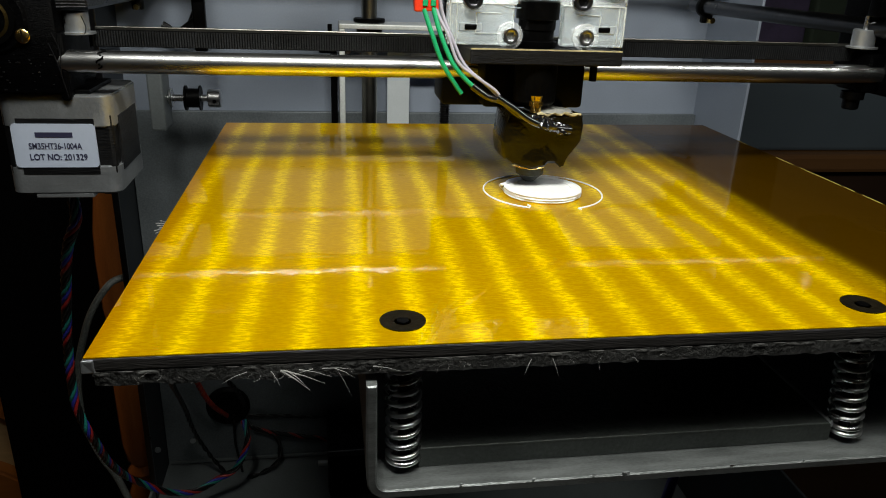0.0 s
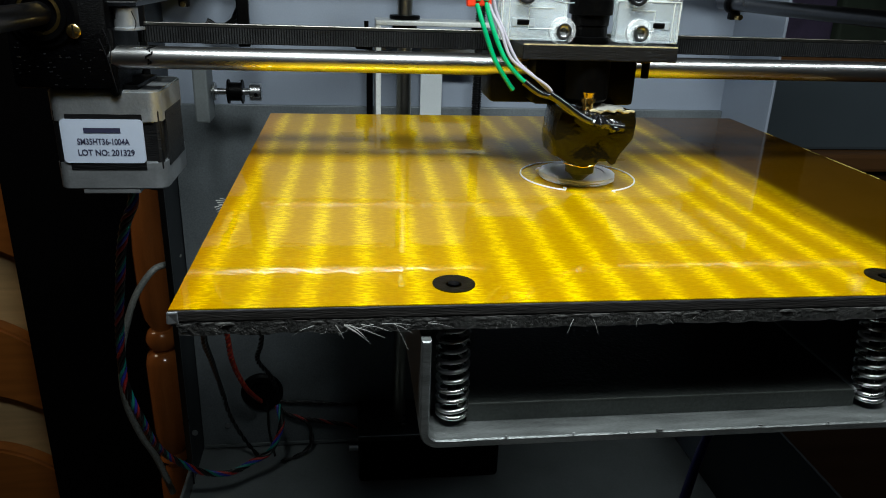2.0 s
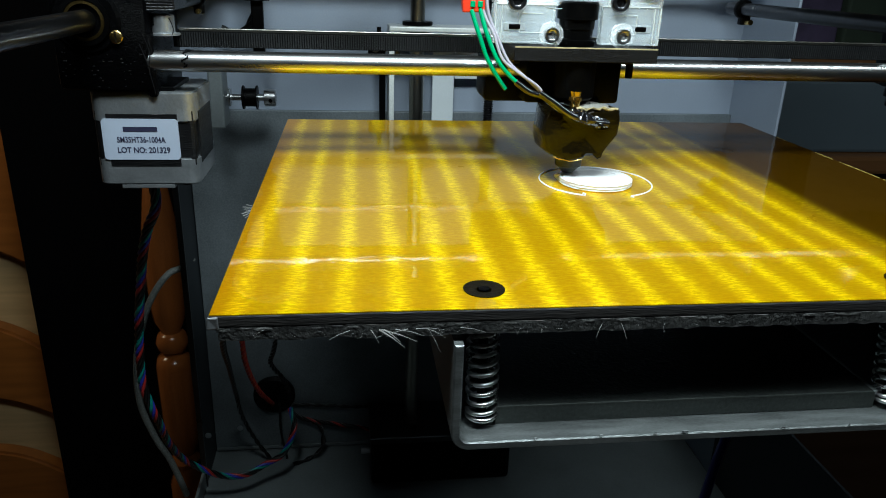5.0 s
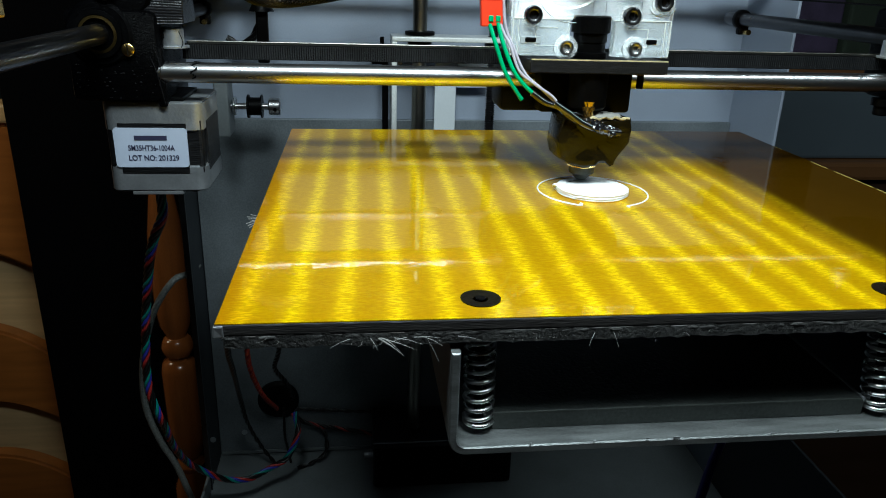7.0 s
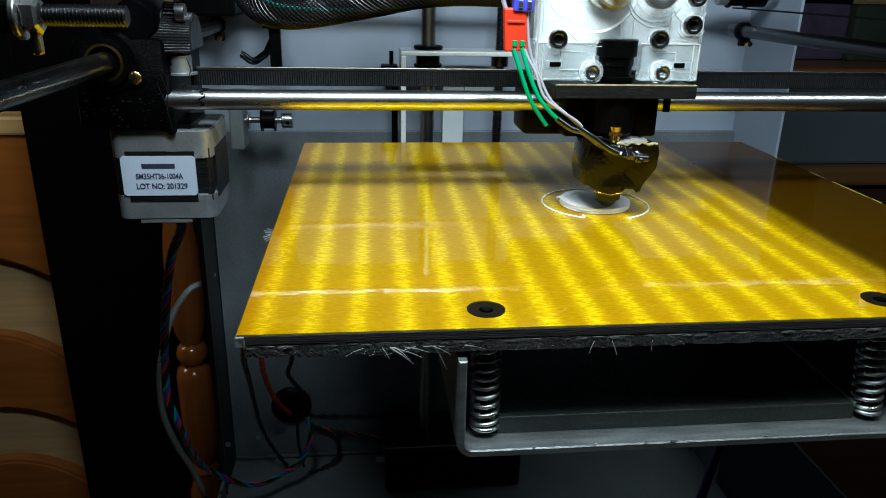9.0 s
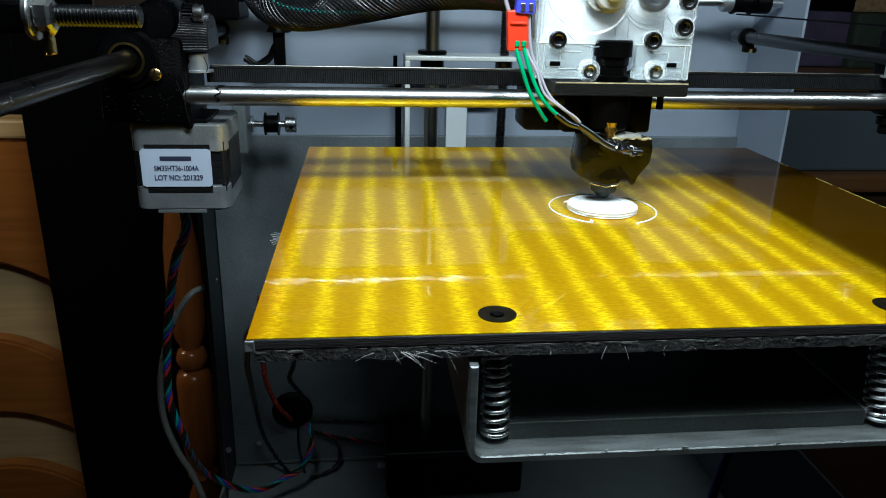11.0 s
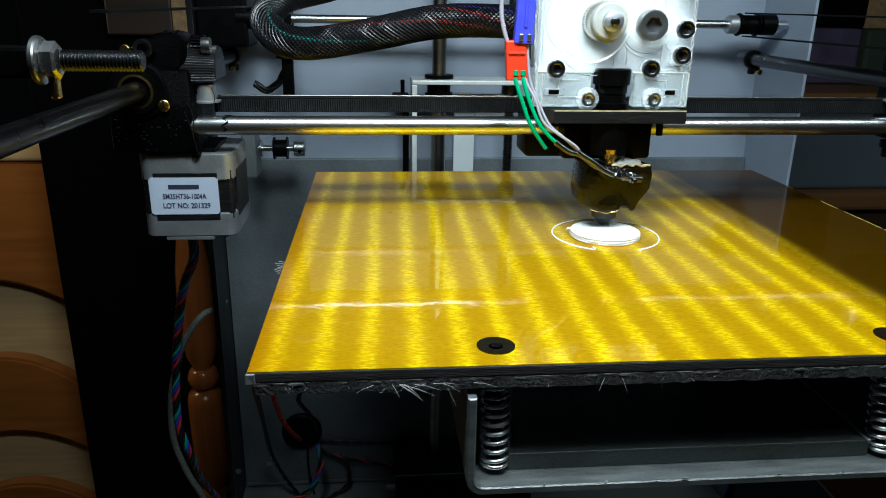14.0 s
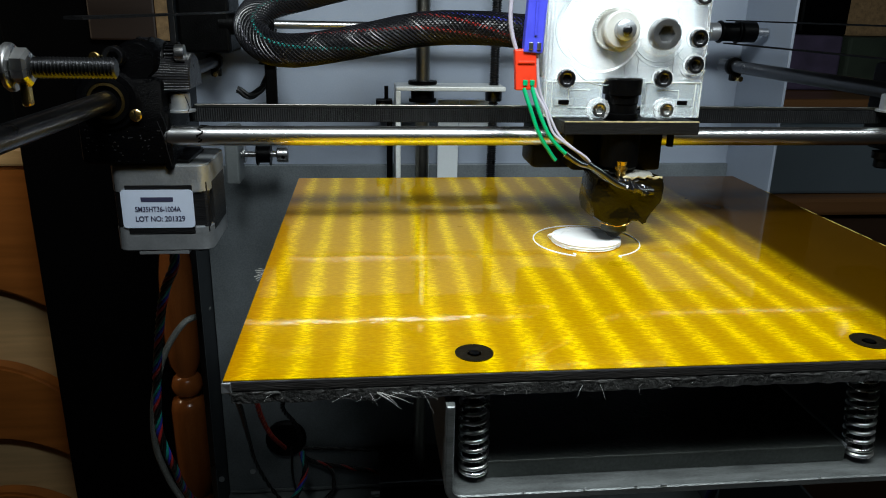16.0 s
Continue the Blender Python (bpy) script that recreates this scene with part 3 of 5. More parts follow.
def z_stage():
    t = thing("z_bracket", "clear acrylic lift bracket behind the bed", "bracket")
    bm = box(0.0575, 0.0608, 0.298, 0.324, -0.10, 0.0425, 0.0006)
    part("upright", bm, EDGEGLOW, t)
    part("crosspiece", box(0.0575, 0.1285, 0.298, 0.324, 0.0425, 0.0455, 0.0008), EDGEGLOW, t)
    part("back_plate", box(0.0885, 0.1030, 0.3345, 0.3365, -0.105, 0.0330, 0.0004), COOLPAPER, t, "pale sheet metal back plate")
    part("side_plate", box(0.1034, 0.1282, 0.3345, 0.3365, 0.0100, 0.0330, 0.0004), COOLPAPER, t, "pale sheet metal side plate")
    part("linear_bearing", lathe([(0.0086, 0), (0.0090, 0.0005), (0.0090, 0.002), (0.0076, 0.0022), (0.0076, 0.0105), (0.007, 0.011)], "z", (0.0757, 0.311, 0.0345), 28), BLACK, t, "black flanged bearing", 40)
    part("bearing_flange", lathe([(0.0090, 0), (0.0094, 0.0004), (0.0094, 0.0018), (0.0090, 0.0022)], "z", (0.0757, 0.311, 0.0458), 28), BLACK, t, "", 40)
    part("screw_nut", lathe([(0.0052, 0), (0.0056, 0.0004), (0.0056, 0.006), (0.005, 0.0066)], "z", (0.1228, 0.311, 0.0352), 24), DARKSTEEL, t, "", 40)
    r = thing("lift_rod", "vertical polished steel lift rod", "guide rod")
    part("shaft", rod(0.0046, "z", (0.0757, 0.311, ZF), 0.54, 28), ROD, r, "", 40)
    s = thing("lead_screw", "dark threaded vertical lead screw", "lead screw")
    prof = []
    z = 0.0
    while z < 0.40:
        prof += [(0.0027, z), (0.0033, z + 0.0005), (0.0033, z + 0.0008), (0.0027, z + 0.00125)]
        z += 0.0015
    part("thread", lathe(prof, "z", (0.1228, 0.311, -0.15), 14), DARKSTEEL, s)
    # Added black box that darkens the dim floor below the carrier.
    lm = thing("floor_dark_box", "black box added to darken the housing floor under the lead screw", "motor")
    part("body", box(0.0450, 0.1500, 0.290, 0.338, ZF + 0.0003, -0.2480, 0.003), BLACK, lm)
    part("end_plate", box(0.0445, 0.1505, 0.2895, 0.3385, -0.2478, -0.2430, 0.001), DARKSTEEL, lm, "dark steel end plate")
    part("terminal", rod(0.0022, "x", (0.0380, 0.300, -0.2600), 0.0072, 14), ALU, lm, "small bright terminal screw")
    sw = thing("limit_switch", "small black limit switch with bolt by the bracket", "switch")
    part("body", box(0.0455, 0.0565, 0.322, 0.330, 0.026, 0.0345, 0.001), BLACK, sw)
    part("bolt", rod(0.0014, "z", (0.0525, 0.3255, 0.0345), 0.0085, 10), BLACK, sw)
    part("bolt_head", hex_socket(0.0024, 0.002, (0.0500, 0.3200, 0.0300)), DARKSTEEL, sw)
    part("bolt_head", hex_socket(0.0016, 0.002, (0.0625, 0.296, 0.0300)), DARKSTEEL, sw)
    part("tab", box(0.0525, 0.0565, 0.322, 0.325, -0.06, 0.026, 0.0005), BLACK, sw)
    p = thing("hanging_post", "black vertical post in front of the back panel", "post")
    part("post", box(-0.0235, -0.0165, 0.300, 0.305, 0.028, 0.26, 0.001), BLACK, p)
    part("foot", lathe([(0.0075, 0), (0.0055, 0.004), (0.0035, 0.01)], "z", (-0.020, 0.3025, 0.058), 18), BLACK, p, "", 40)
    i = thing("belt_idler", "grey idler bracket with steel shaft and collar", "idler")
    part("bracket", box(-0.0500, -0.0415, 0.292, 0.312, -0.016, 0.020, 0.0012), SHEET, i)
    part("shaft", rod(0.0020, "x", (-0.0415, 0.302, 0.0015), 0.030, 16), STEEL, i, "", 40)
    part("pulley", lathe([(0.0072, 0), (0.0072, 0.001), (0.0055, 0.0012), (0.0055, 0.008), (0.0072, 0.0082), (0.0072, 0.009)], "x", (-0.0315, 0.302, 0.0015), 24), BLACK, i, "", 40)
    part("collar", lathe([(0.0048, 0), (0.0053, 0.0005), (0.0053, 0.0065), (0.0048, 0.007)], "x", (-0.0185, 0.302, 0.0015), 24), STEEL, i, "bright steel collar", 40)
    part("washer", rod(0.0055, "x", (-0.0400, 0.302, 0.0015), 0.0015, 24), STEEL, i)
    part("grub_screw", rod(0.0012, "y", (-0.0145, 0.2962, 0.0005), 0.001, 10), BLACK, i)
    for ob in (t, r, s, lm, sw, p, i):
        nearer(ob, REAR)


z_stage()

# ---- moving gantry ----
RY, RZ = 0.1525, 0.0390


def gantry():
    t = thing("x_gantry", "printer cross gantry with polished rod, belt and stepper motor", "printer gantry")
    part("cross_rod", rod(0.0043, "x", (-0.052, RY, RZ), 0.364, 40), STEEL, t, "polished steel cross rod", 40)
    bm = bmesh.new()
    for k in range(16):
        a = -0.5 + 0.16 * k
        tube([Vector((-0.0338 + 0.0011 * math.sin(k * 1.3) + 0.00012 * k, RY - 0.0044 * math.cos(a), RZ + 0.0044 * math.sin(a))), Vector((-0.0332 + 0.0011 * math.sin(k * 1.3 + 0.9) + 0.00012 * k, RY - 0.0044 * math.cos(a + 0.16), RZ + 0.0044 * math.sin(a + 0.16)))], 0.0004, 4, bm)
    part("ink_mark", bm, BLACK, t, "black ink mark on the rod")
    part("belt_guard", box(-0.038, 0.291, RY + 0.0124, RY + 0.0136, 0.0480, 0.0512, 0.0003), ROD, t, "thin steel strip behind the belt")
    belt = part("belt", box(-0.040, 0.295, RY + 0.0105, RY + 0.0118, 0.0435, 0.0500), RUBBER, t, "black toothed belt")
    bm = bmesh.new()
    for k in range(326):
        x = -0.0385 + 0.00102 * k
        box(x, x + 0.0006, RY + 0.0097, RY + 0.0105, 0.0438, 0.0497, 0, 1, bm)
    # Teeth are lighter than the belt so that they stand out.
    tagged(part("teeth", bm, mat("lighter_belt_teeth", (0.010, 0.0105, 0.011), 0.5, 0, 0.7, 60, 0.1, spec=0.25), belt), kind="stuff")
    part("belt_return", box(-0.040, 0.295, RY + 0.0205, RY + 0.0215, 0.0435, 0.0500), RUBBER, t)
    # left end block
    bm = box(-0.0830, -0.0465, 0.1478, 0.192, 0.0270, 0.0640, 0.0025)
    block = part("end_block", ragged(bm, 0.0002, 300), PRINTED, t, "glossy black printed end block", 40)
    bm = lathe([(0.0120, 0), (0.0135, 0.0015), (0.0135, 0.040), (0.0120, 0.0415)], "y", (-0.0690, 0.1465, 0.0545), 40)
    part("bearing_boss", bm, PRINTED, block, "", 40)
    for r0, r1, m, y in ((0.0076, 0.0064, BRASS, 0.1452), (0.0095, 0.0078, BLACK, 0.1450)):
        bm = bmesh.new()
        lathe([(r1, 0.0), (r1, 0.003), (r0, 0.003), (r0, 0.0), (r1, -0.0001)], "y", (-0.0690, y, 0.0545), 36, bm)
        for f in [f for f in bm.faces if len(f.verts) > 4]:
            bm.faces.remove(f)
        part("bushing_ring", bm, m, block, "", 40)
    part("brass_screw", lathe([(0.0021, 0), (0.0026, 0.0004), (0.0026, 0.0014), (0.0016, 0.002)][::1], "y", (-0.0580, 0.1456, 0.0485), 20), BRASS, block, "brass slotted screw", 40)
    part("slot", box(-0.0583, -0.0577, 0.14545, 0.1458, 0.0463, 0.0507), HOLE, block)
    part("brass_screw", lathe([(0.0018, 0), (0.0022, 0.0004), (0.0022, 0.002)], "y", (-0.0720, 0.1465, 0.0720), 18), BRASS, block, "", 40)
    # ribbed lobe over the pulley: a quarter barrel whose layers run along its axis
    greyblack = mat("grey_black_plastic", (0.007, 0.007, 0.008), 0.3, 0, 0.3, 200, 0.2, spec=0.3)
    bm = bmesh.new()
    n = 120
    rings = []
    for x, rr in ((-0.0520, 0.0128), (-0.0512, 0.0134), (-0.0366, 0.0120), (-0.0360, 0.0114)):
        ring = []
        for i in range(n + 1):
            q = radians(-10 + 200 * i / n)
            r = rr + (0.00028 if i % 3 == 0 else 0)
            ring.append(bm.verts.new((x, 0.1640 - r * math.cos(q), 0.0610 + r * math.sin(q))))
        rings.append(ring)
    for u, v in zip(rings, rings[1:]):
        for i in range(n):
            bm.faces.new((u[i], u[i + 1], v[i + 1], v[i]))
    bm.faces.new(rings[0][::-1])
    bm.faces.new(rings[-1])
    part("ribbed_cap", bm, greyblack, block, "ribbed dark grey cap")
    # two toothed wheels behind the end block
    for x, z, r in ((-0.0590, 0.0700, 0.0098), (-0.0480, 0.0690, 0.0088)):
        bm = lathe([(r - 0.001, 0), (r, 0.0004), (r, 0.0010), (r - 0.0012, 0.0012), (r - 0.0012, 0.0052), (r, 0.0054), (r, 0.0060), (r - 0.001, 0.0064)], "x", (x, 0.1640, z), 32)
        wheel = part("toothed_wheel", bm, BLACK, block, "black toothed wheel", 40)
        bm = bmesh.new()
        for k in range(30):
            own = box(0.0012, 0.0052, -0.00028, 0.00028, r - 0.0013, r - 0.0003)
            own.transform(Matrix.Translation((x, 0.1640, z)) @ Matrix.Rotation(2 * math.pi * k / 30, 4, "X"))
            merge(bm, own)
        tagged(part("teeth", bm, greyblack, wheel), kind="stuff")
    part("wheel_hub", lathe([(0.0030, 0), (0.0036, 0.0004), (0.0036, 0.004)], "x", (-0.0420, 0.1560, 0.0735), 24), STEEL, block, "bright steel hub", 40)
    # grains and strings of black plastic left by printing
    rng = random.Random(12)
    bm = bmesh.new()
    for k in range(46):
        x, z = rng.uniform(-0.081, -0.047), rng.uniform(0.028, 0.045)
        q = rng.uniform(0.0002, 0.0005)
        merge(bm, ragged(box(x, x + q * rng.uniform(1, 2.5), 0.1474, 0.1480, z, z + q, 0.0001, 1), 0.0001, 3000))
    tagged(part("plastic_grains", bm, greyblack, block), kind="stuff")
    for pts in ([(-0.0500, 0.1476, 0.046), (-0.0475, 0.1465, 0.039), (-0.0462, 0.147, 0.031), (-0.0455, 0.1475, 0.026)], [(-0.0485, 0.1476, 0.050), (-0.0462, 0.147, 0.043), (-0.0470, 0.1468, 0.034)], [(-0.0380, 0.150, 0.056), (-0.0365, 0.149, 0.052), (-0.0372, 0.149, 0.0495)]):
        part("plastic_string", tube(smooth_path(pts, 6), 0.00018, 5), greyblack, block)
    part("upper_lobe", ragged(lathe([(0.0075, 0), (0.0090, 0.002), (0.0090, 0.03), (0.0075, 0.032)], "y", (-0.0570, 0.1500, 0.0700), 28), 0.0002, 300), PRINTED, block, "", 40)
    part("cap_screw", hex_socket(0.0042, 0.005, (-0.0640, 0.1440, 0.0725)), DARKSTEEL, block, "steel socket cap screw", 40)
    part("cheek", ragged(box(-0.0490, -0.0452, 0.1490, 0.168, 0.0245, 0.0500, 0.0012), 0.0003, 400), PRINTED, block, "", 40)
    # pulley
    p = part("pulley", lathe([(0.0066, 0), (0.0066, 0.0008), (0.0046, 0.0009), (0.0046, 0.0078), (0.0042, 0.0082)], "z", (-0.0425, 0.1585, 0.0487), 28), ALU, t, "bright aluminium pulley", 40)
    part("grub_screw", rod(0.0010, "y", (-0.0452, 0.1548, 0.0535), 0.001, 10), BLACK, p)
    # stepper motor
    x0, x1, y0, y1 = -0.0738, -0.0318, 0.1516, 0.1936

    def cap(z0, z1):
        """A cast cap: a square plan with rounded upright corners and softened rims."""
        c, pts = 0.0048, []
        for px, py, q0 in ((x1 - c, y0 + c, 270), (x1 - c, y1 - c, 0), (x0 + c, y1 - c, 90), (x0 + c, y0 + c, 180)):
            for k in range(6):
                q = radians(q0 + 18 * k)
                pts.append((px + c * math.cos(q), py + c * math.sin(q)))
        bm = bmesh.new()
        fs = bm.faces.new([bm.verts.new((x, y, z0)) for x, y in pts])
        r = bmesh.ops.extrude_face_region(bm, geom=[fs])
        for v in r["geom"]:
            if isinstance(v, bmesh.types.BMVert):
                v.co.z = z1
        bmesh.ops.recalc_face_normals(bm, faces=bm.faces[:])
        bmesh.ops.bevel(bm, geom=[e for e in bm.edges if abs(e.verts[0].co.z - e.verts[1].co.z) < 1e-6], offset=0.0006, segments=2, affect="EDGES")
        return bm
    motor = part("motor", box(x0 + 0.0008, x1 - 0.0008, y0 + 0.0010, y1 - 0.001, -0.0062, 0.0195, 0.0015), LAMIN, t, "black laminated stepper motor body")
    part("end_cap", cap(0.0136, 0.0262), ALU, motor, "cast aluminium top cap", 30)
    part("end_cap", cap(-0.0134, -0.0018), ALU, motor, "cast aluminium bottom cap", 30)
    # the stack of laminations stands proud of the caps between their corners
    part("lamination_core", box(x0 + 0.0060, x1 - 0.0072, y0 - 0.0003, y0 + 0.0060, -0.0052, 0.0172, 0.0002), LAMIN, motor)
    part("lamination_core", box(x1 - 0.0060, x1 + 0.0003, y0 + 0.0070, y1 - 0.0070, -0.0052, 0.0172, 0.0002), LAMIN, motor)
    part("cap_foot", box(x0 + 0.0090, x1 - 0.0110, y0 + 0.0004, y1 - 0.006, -0.0152, -0.0132, 0.0004), ALU, motor)
    for x in (x0 + 0.0055, x1 - 0.0065):
        part("foot_screw", rod(0.0020, "z", (x, y0 + 0.005, -0.0146), 0.0014, 14), DARKSTEEL, motor)
    part("shoulder", box(x0 + 0.008, x1 - 0.008, y0 + 0.003, y1 - 0.008, 0.0262, 0.0280, 0.0004), BLACK, motor)
    # label with its print
    bm = bmesh.new()
    lx0, lx1, lz0, lz1, rr = -0.0698, -0.0388, -0.0022, 0.0152, 0.0016
    vs = []
    for cx, cz, a0 in ((lx1 - rr, lz1 - rr, 0), (lx0 + rr, lz1 - rr, 90), (lx0 + rr, lz0 + rr, 180), (lx1 - rr, lz0 + rr, 270)):
        for k in range(6):
            a = radians(a0 + 18 * k)
            vs.append(bm.verts.new((cx + rr * math.cos(a), 0.1509, cz + rr * math.sin(a))))
    back = [bm.verts.new((v.co.x, v.co.y + 0.0006, v.co.z)) for v in vs]
    bm.faces.new(vs)
    bm.faces.new(back[::-1])
    for i in range(len(vs)):
        bm.faces.new((vs[i], back[i], back[(i + 1) % len(vs)], vs[(i + 1) % len(vs)]))
    bmesh.ops.recalc_face_normals(bm, faces=bm.faces[:])
    lab = part("label", bm, LABEL, motor, "white printed paper label")
    cx = (lx0 + lx1) / 2
    lettering("SM35HT36-1004A", 0.0034, cx, 0.15075, 0.0063, lab, 0.00006, 0.0196)
    lettering("LOT NO: 201329", 0.0034, cx + 0.0007, 0.15075, 0.0019, lab, 0.00007, 0.0213)
    part("printed_bar", box(cx - 0.0069, cx + 0.0069, 0.1507, 0.1508, 0.0099, 0.0119, 0), INK, lab)
    # right end block
    rb = part("end_block", box(0.2980, 0.3220, 0.143, 0.186, 0.0300, 0.0720, 0.0025), PRINTED, t, "black printed end block", 40)
    part("side_web", box(0.2905, 0.2990, 0.150, 0.170, 0.0310, 0.0480, 0.0015), PRINTED, rb, "", 40)
    part("top_web", box(0.2880, 0.2990, 0.148, 0.156, 0.0635, 0.1100, 0.0015), PRINTED, rb, "", 40)
    p = part("pulley", lathe([(0.0066, 0), (0.0066, 0.0008), (0.0050, 0.0009), (0.0050, 0.0078), (0.0046, 0.0082)], "z", (0.2915, 0.1585, 0.0500), 28), ALU, t, "bright aluminium pulley", 40)
    part("axle", rod(0.0012, "z", (0.2915, 0.1585, 0.0580), 0.006, 12), STEEL, p)
    part("hanging_nut", lathe([(0.0030, 0), (0.0036, 0.0006), (0.0036, 0.0045), (0.0050, 0.0047), (0.0050, 0.008)], "z", (0.2905, 0.1560, 0.0230), 18), BLACK, t, "", 40)
    nearer(t, 0.948)
    return t


GANTRY = gantry()


def extruder():
    t = thing("extruder", "clear acrylic extruder with wired hot end on a black plate", "extruder")
    # acrylic body: front sheet with a window slot, spacer behind it
    x0, x1, z0, z1, yf = 0.0958, 0.1622, 0.0520, 0.1180, 0.1180
    body = part("acrylic_front", box(x0, x1, yf, yf + 0.0055, z0 + 0.0145, z1, 0.0006), ACRYL, t, "clear milky acrylic front sheet")
    for a, b in ((x0, 0.1200), (0.1384, x1)):
        part("acrylic_foot", box(a, b, yf, yf + 0.0055, z0, z0 + 0.0143, 0.0006), CLEARFOOT, body, "clear acrylic foot").visible_shadow = False
        part("foot_slot", box(a + 0.004 if a < 0.11 else b - 0.0125, a + 0.0125 if a < 0.11 else b - 0.004, yf - 0.0003, yf + 0.0002, z0 + 0.0046, z0 + 0.0078, 0.0004), FROST, body)
        part("slot_nut", box((a + 0.0060) if a < 0.11 else b - 0.0105, (a + 0.0105) if a < 0.11 else b - 0.0060, yf - 0.0006, yf + 0.0003, z0 + 0.0053, z0 + 0.0072, 0.0004), BLACK, body)
    part("acrylic_back", box(x0 + 0.002, x1 - 0.002, yf + 0.0058, yf + 0.021, z0 + 0.0146, z1, 0.0006), FROST, t, "frosted acrylic spacer")
    part("drive_motor", box(0.1000, 0.1400, yf + 0.0215, yf + 0.055, 0.068, 0.112, 0.003), BLACK, t, "black drive motor behind the acrylic")
    # machined pockets seen through the front sheet
    for a, b, c, d in ((0.1296, 0.1300, 0.0690, 0.0780), (0.1085, 0.1180, 0.0765, 0.0768), (0.1085, 0.1088, 0.0768, 0.0970), (0.1350, 0.1352, 0.0690, 0.0760), (0.1500, 0.1610, 0.0690, 0.0692), (0.1498, 0.1500, 0.0692, 0.0950), (0.0990, 0.0992, 0.0690, 0.1150), (0.1300, 0.1303, 0.0930, 0.1170)):
        part("pocket_edge", box(a, b, yf + 0.0050, yf + 0.0068, c, d, 0.0001), ALU, body)
    # edges of the clear feet and of the nut tunnels in them
    for sx, zx in ((1, x0), (-1, x1)):
        for a, b, c, d in ((0.0006, 0.0246, 0.0141, 0.0145), (0.0006, 0.0010, 0.0006, 0.0145), (0.0100, 0.0190, 0.0110, 0.0113), (0.0100, 0.0190, 0.0040, 0.0043), (0.0100, 0.0103, 0.0043, 0.0110), (0.0030, 0.0033, 0.0010, 0.0140)):
            xa, xb = sorted((zx + sx * a, zx + sx * b))
            part("foot_edge", box(xa, xb, yf - 0.0004, yf + 0.0002, z0 + c, z0 + d, 0.0001, 1), EDGEGLOW, body)
    for r, x, z, q0, q1 in ((0.0112, 0.1420, 0.0854, 150, 330), (0.0126, 0.1425, 0.0850, 190, 300), (0.0135, 0.1125, 0.0868, 110, 250), (0.0150, 0.1200, 0.0800, 215, 320), (0.0070, 0.1560, 0.0810, 200, 340), (0.0060, 0.1570, 0.0740, 210, 340)):
        part("milled_edge", tube([Vector((x + r * math.cos(radians(q)), yf - 0.0001, z + r * math.sin(radians(q)))) for q in range(q0, q1 + 1, 6)], 0.00022, 6), FROST, body, "", 60)
    part("pocket", lathe([(0.0155, 0), (0.0155, 0.0014), (0.0148, 0.0016)], "y", (0.1190, yf + 0.0046, 0.0868), 40), FROST, body, "", 40)
    # idler ring and gear
    part("gear_recess", lathe([(0.0168, 0), (0.0168, 0.0004), (0.0160, 0.0004), (0.0160, 0.0001)], "y", (0.1180, yf - 0.0004, 0.0868), 40), ACRYL, body)
    g = part("drive_gear", lathe([(0.0066, 0), (0.0072, 0.0006), (0.0072, 0.005), (0.0086, 0.0052), (0.0086, 0.006)], "y", (0.1240, yf - 0.0062, 0.0868), 36), GEARPL, t, "pale drive gear on its shaft", 40)
    bm = bmesh.new()
    for k in range(44):
        a = 2 * math.pi * k / 44
        own = box(-0.00025, 0.00025, 0, 0.0035, 0.0070, 0.0079)
        own.transform(Matrix.Translation((0.1215, yf - 0.0035, 0.0868)) @ Matrix.Rotation(a, 4, "Y"))
        merge(bm, own)
    tagged(part("teeth", bm, GEARPL, g), kind="stuff")
    part("hub", lathe([(0.0034, 0), (0.0040, 0.0005), (0.0040, 0.004)], "y", (0.1245, yf - 0.0095, 0.0868), 28), ALU, g, "", 40)
    part("shaft_end", lathe([(0.0010, 0), (0.0018, 0.0003), (0.0018, 0.0015)], "y", (0.1245, yf - 0.0108, 0.0868), 20), SCREW, g)
    part("idler_ring", lathe([(0.0076, 0.0), (0.0088, 0.0006), (0.0092, 0.002), (0.0092, 0.003)], "y", (0.1420, yf - 0.0028, 0.0854), 40), ACRYL, t, "clear idler washer", 40)
    part("idler_bolt", hex_socket(0.0062, 0.005, (0.1420, yf - 0.0062, 0.0854)), mat("zinc_bolt", (0.27, 0.275, 0.28), 0.32, 0.9, 0.1, 200, 0.05), t, "large socket head bolt", 40)
    for x, z in ((0.1042, 0.0677), (0.1442, 0.0680), (0.1568, 0.0735), (0.1572, 0.0838), (0.1572, 0.1000), (0.1042, 0.1040)):
        part("cap_screw", hex_socket(0.0036, 0.003, (x, yf - 0.0030, z)), SCREW, t, "", 40)
        part("washer", lathe([(0.0046, 0), (0.0046, 0.0008)], "y", (x, yf - 0.0009, z), 24), ACRYL, t)
    for x in (0.1182, 0.1465):
        part("clamp_bolt", hex_socket(0.0029, 0.003, (x, yf - 0.0036, 0.0556)), STEEL, t, "bright clamp bolt", 40)
        part("clamp_washer", lathe([(0.0046, 0), (0.0048, 0.0003), (0.0048, 0.002)], "y", (x, yf - 0.0021, 0.0556), 28), ACRYL, t, "", 40)
    # black filament barrel in the gap
    prof = [(0.0072, 0.0), (0.0074, 0.0004), (0.0074, 0.0022), (0.0064, 0.0024), (0.0064, 0.0060), (0.0068, 0.0062), (0.0068, 0.0096), (0.0078, 0.0098), (0.0078, 0.0158), (0.0072, 0.0163)]
    part("filament_barrel", lathe(prof, "z", (0.1292, yf + 0.0028, 0.0516), 36), BLACK, t, "black filament barrel", 40)
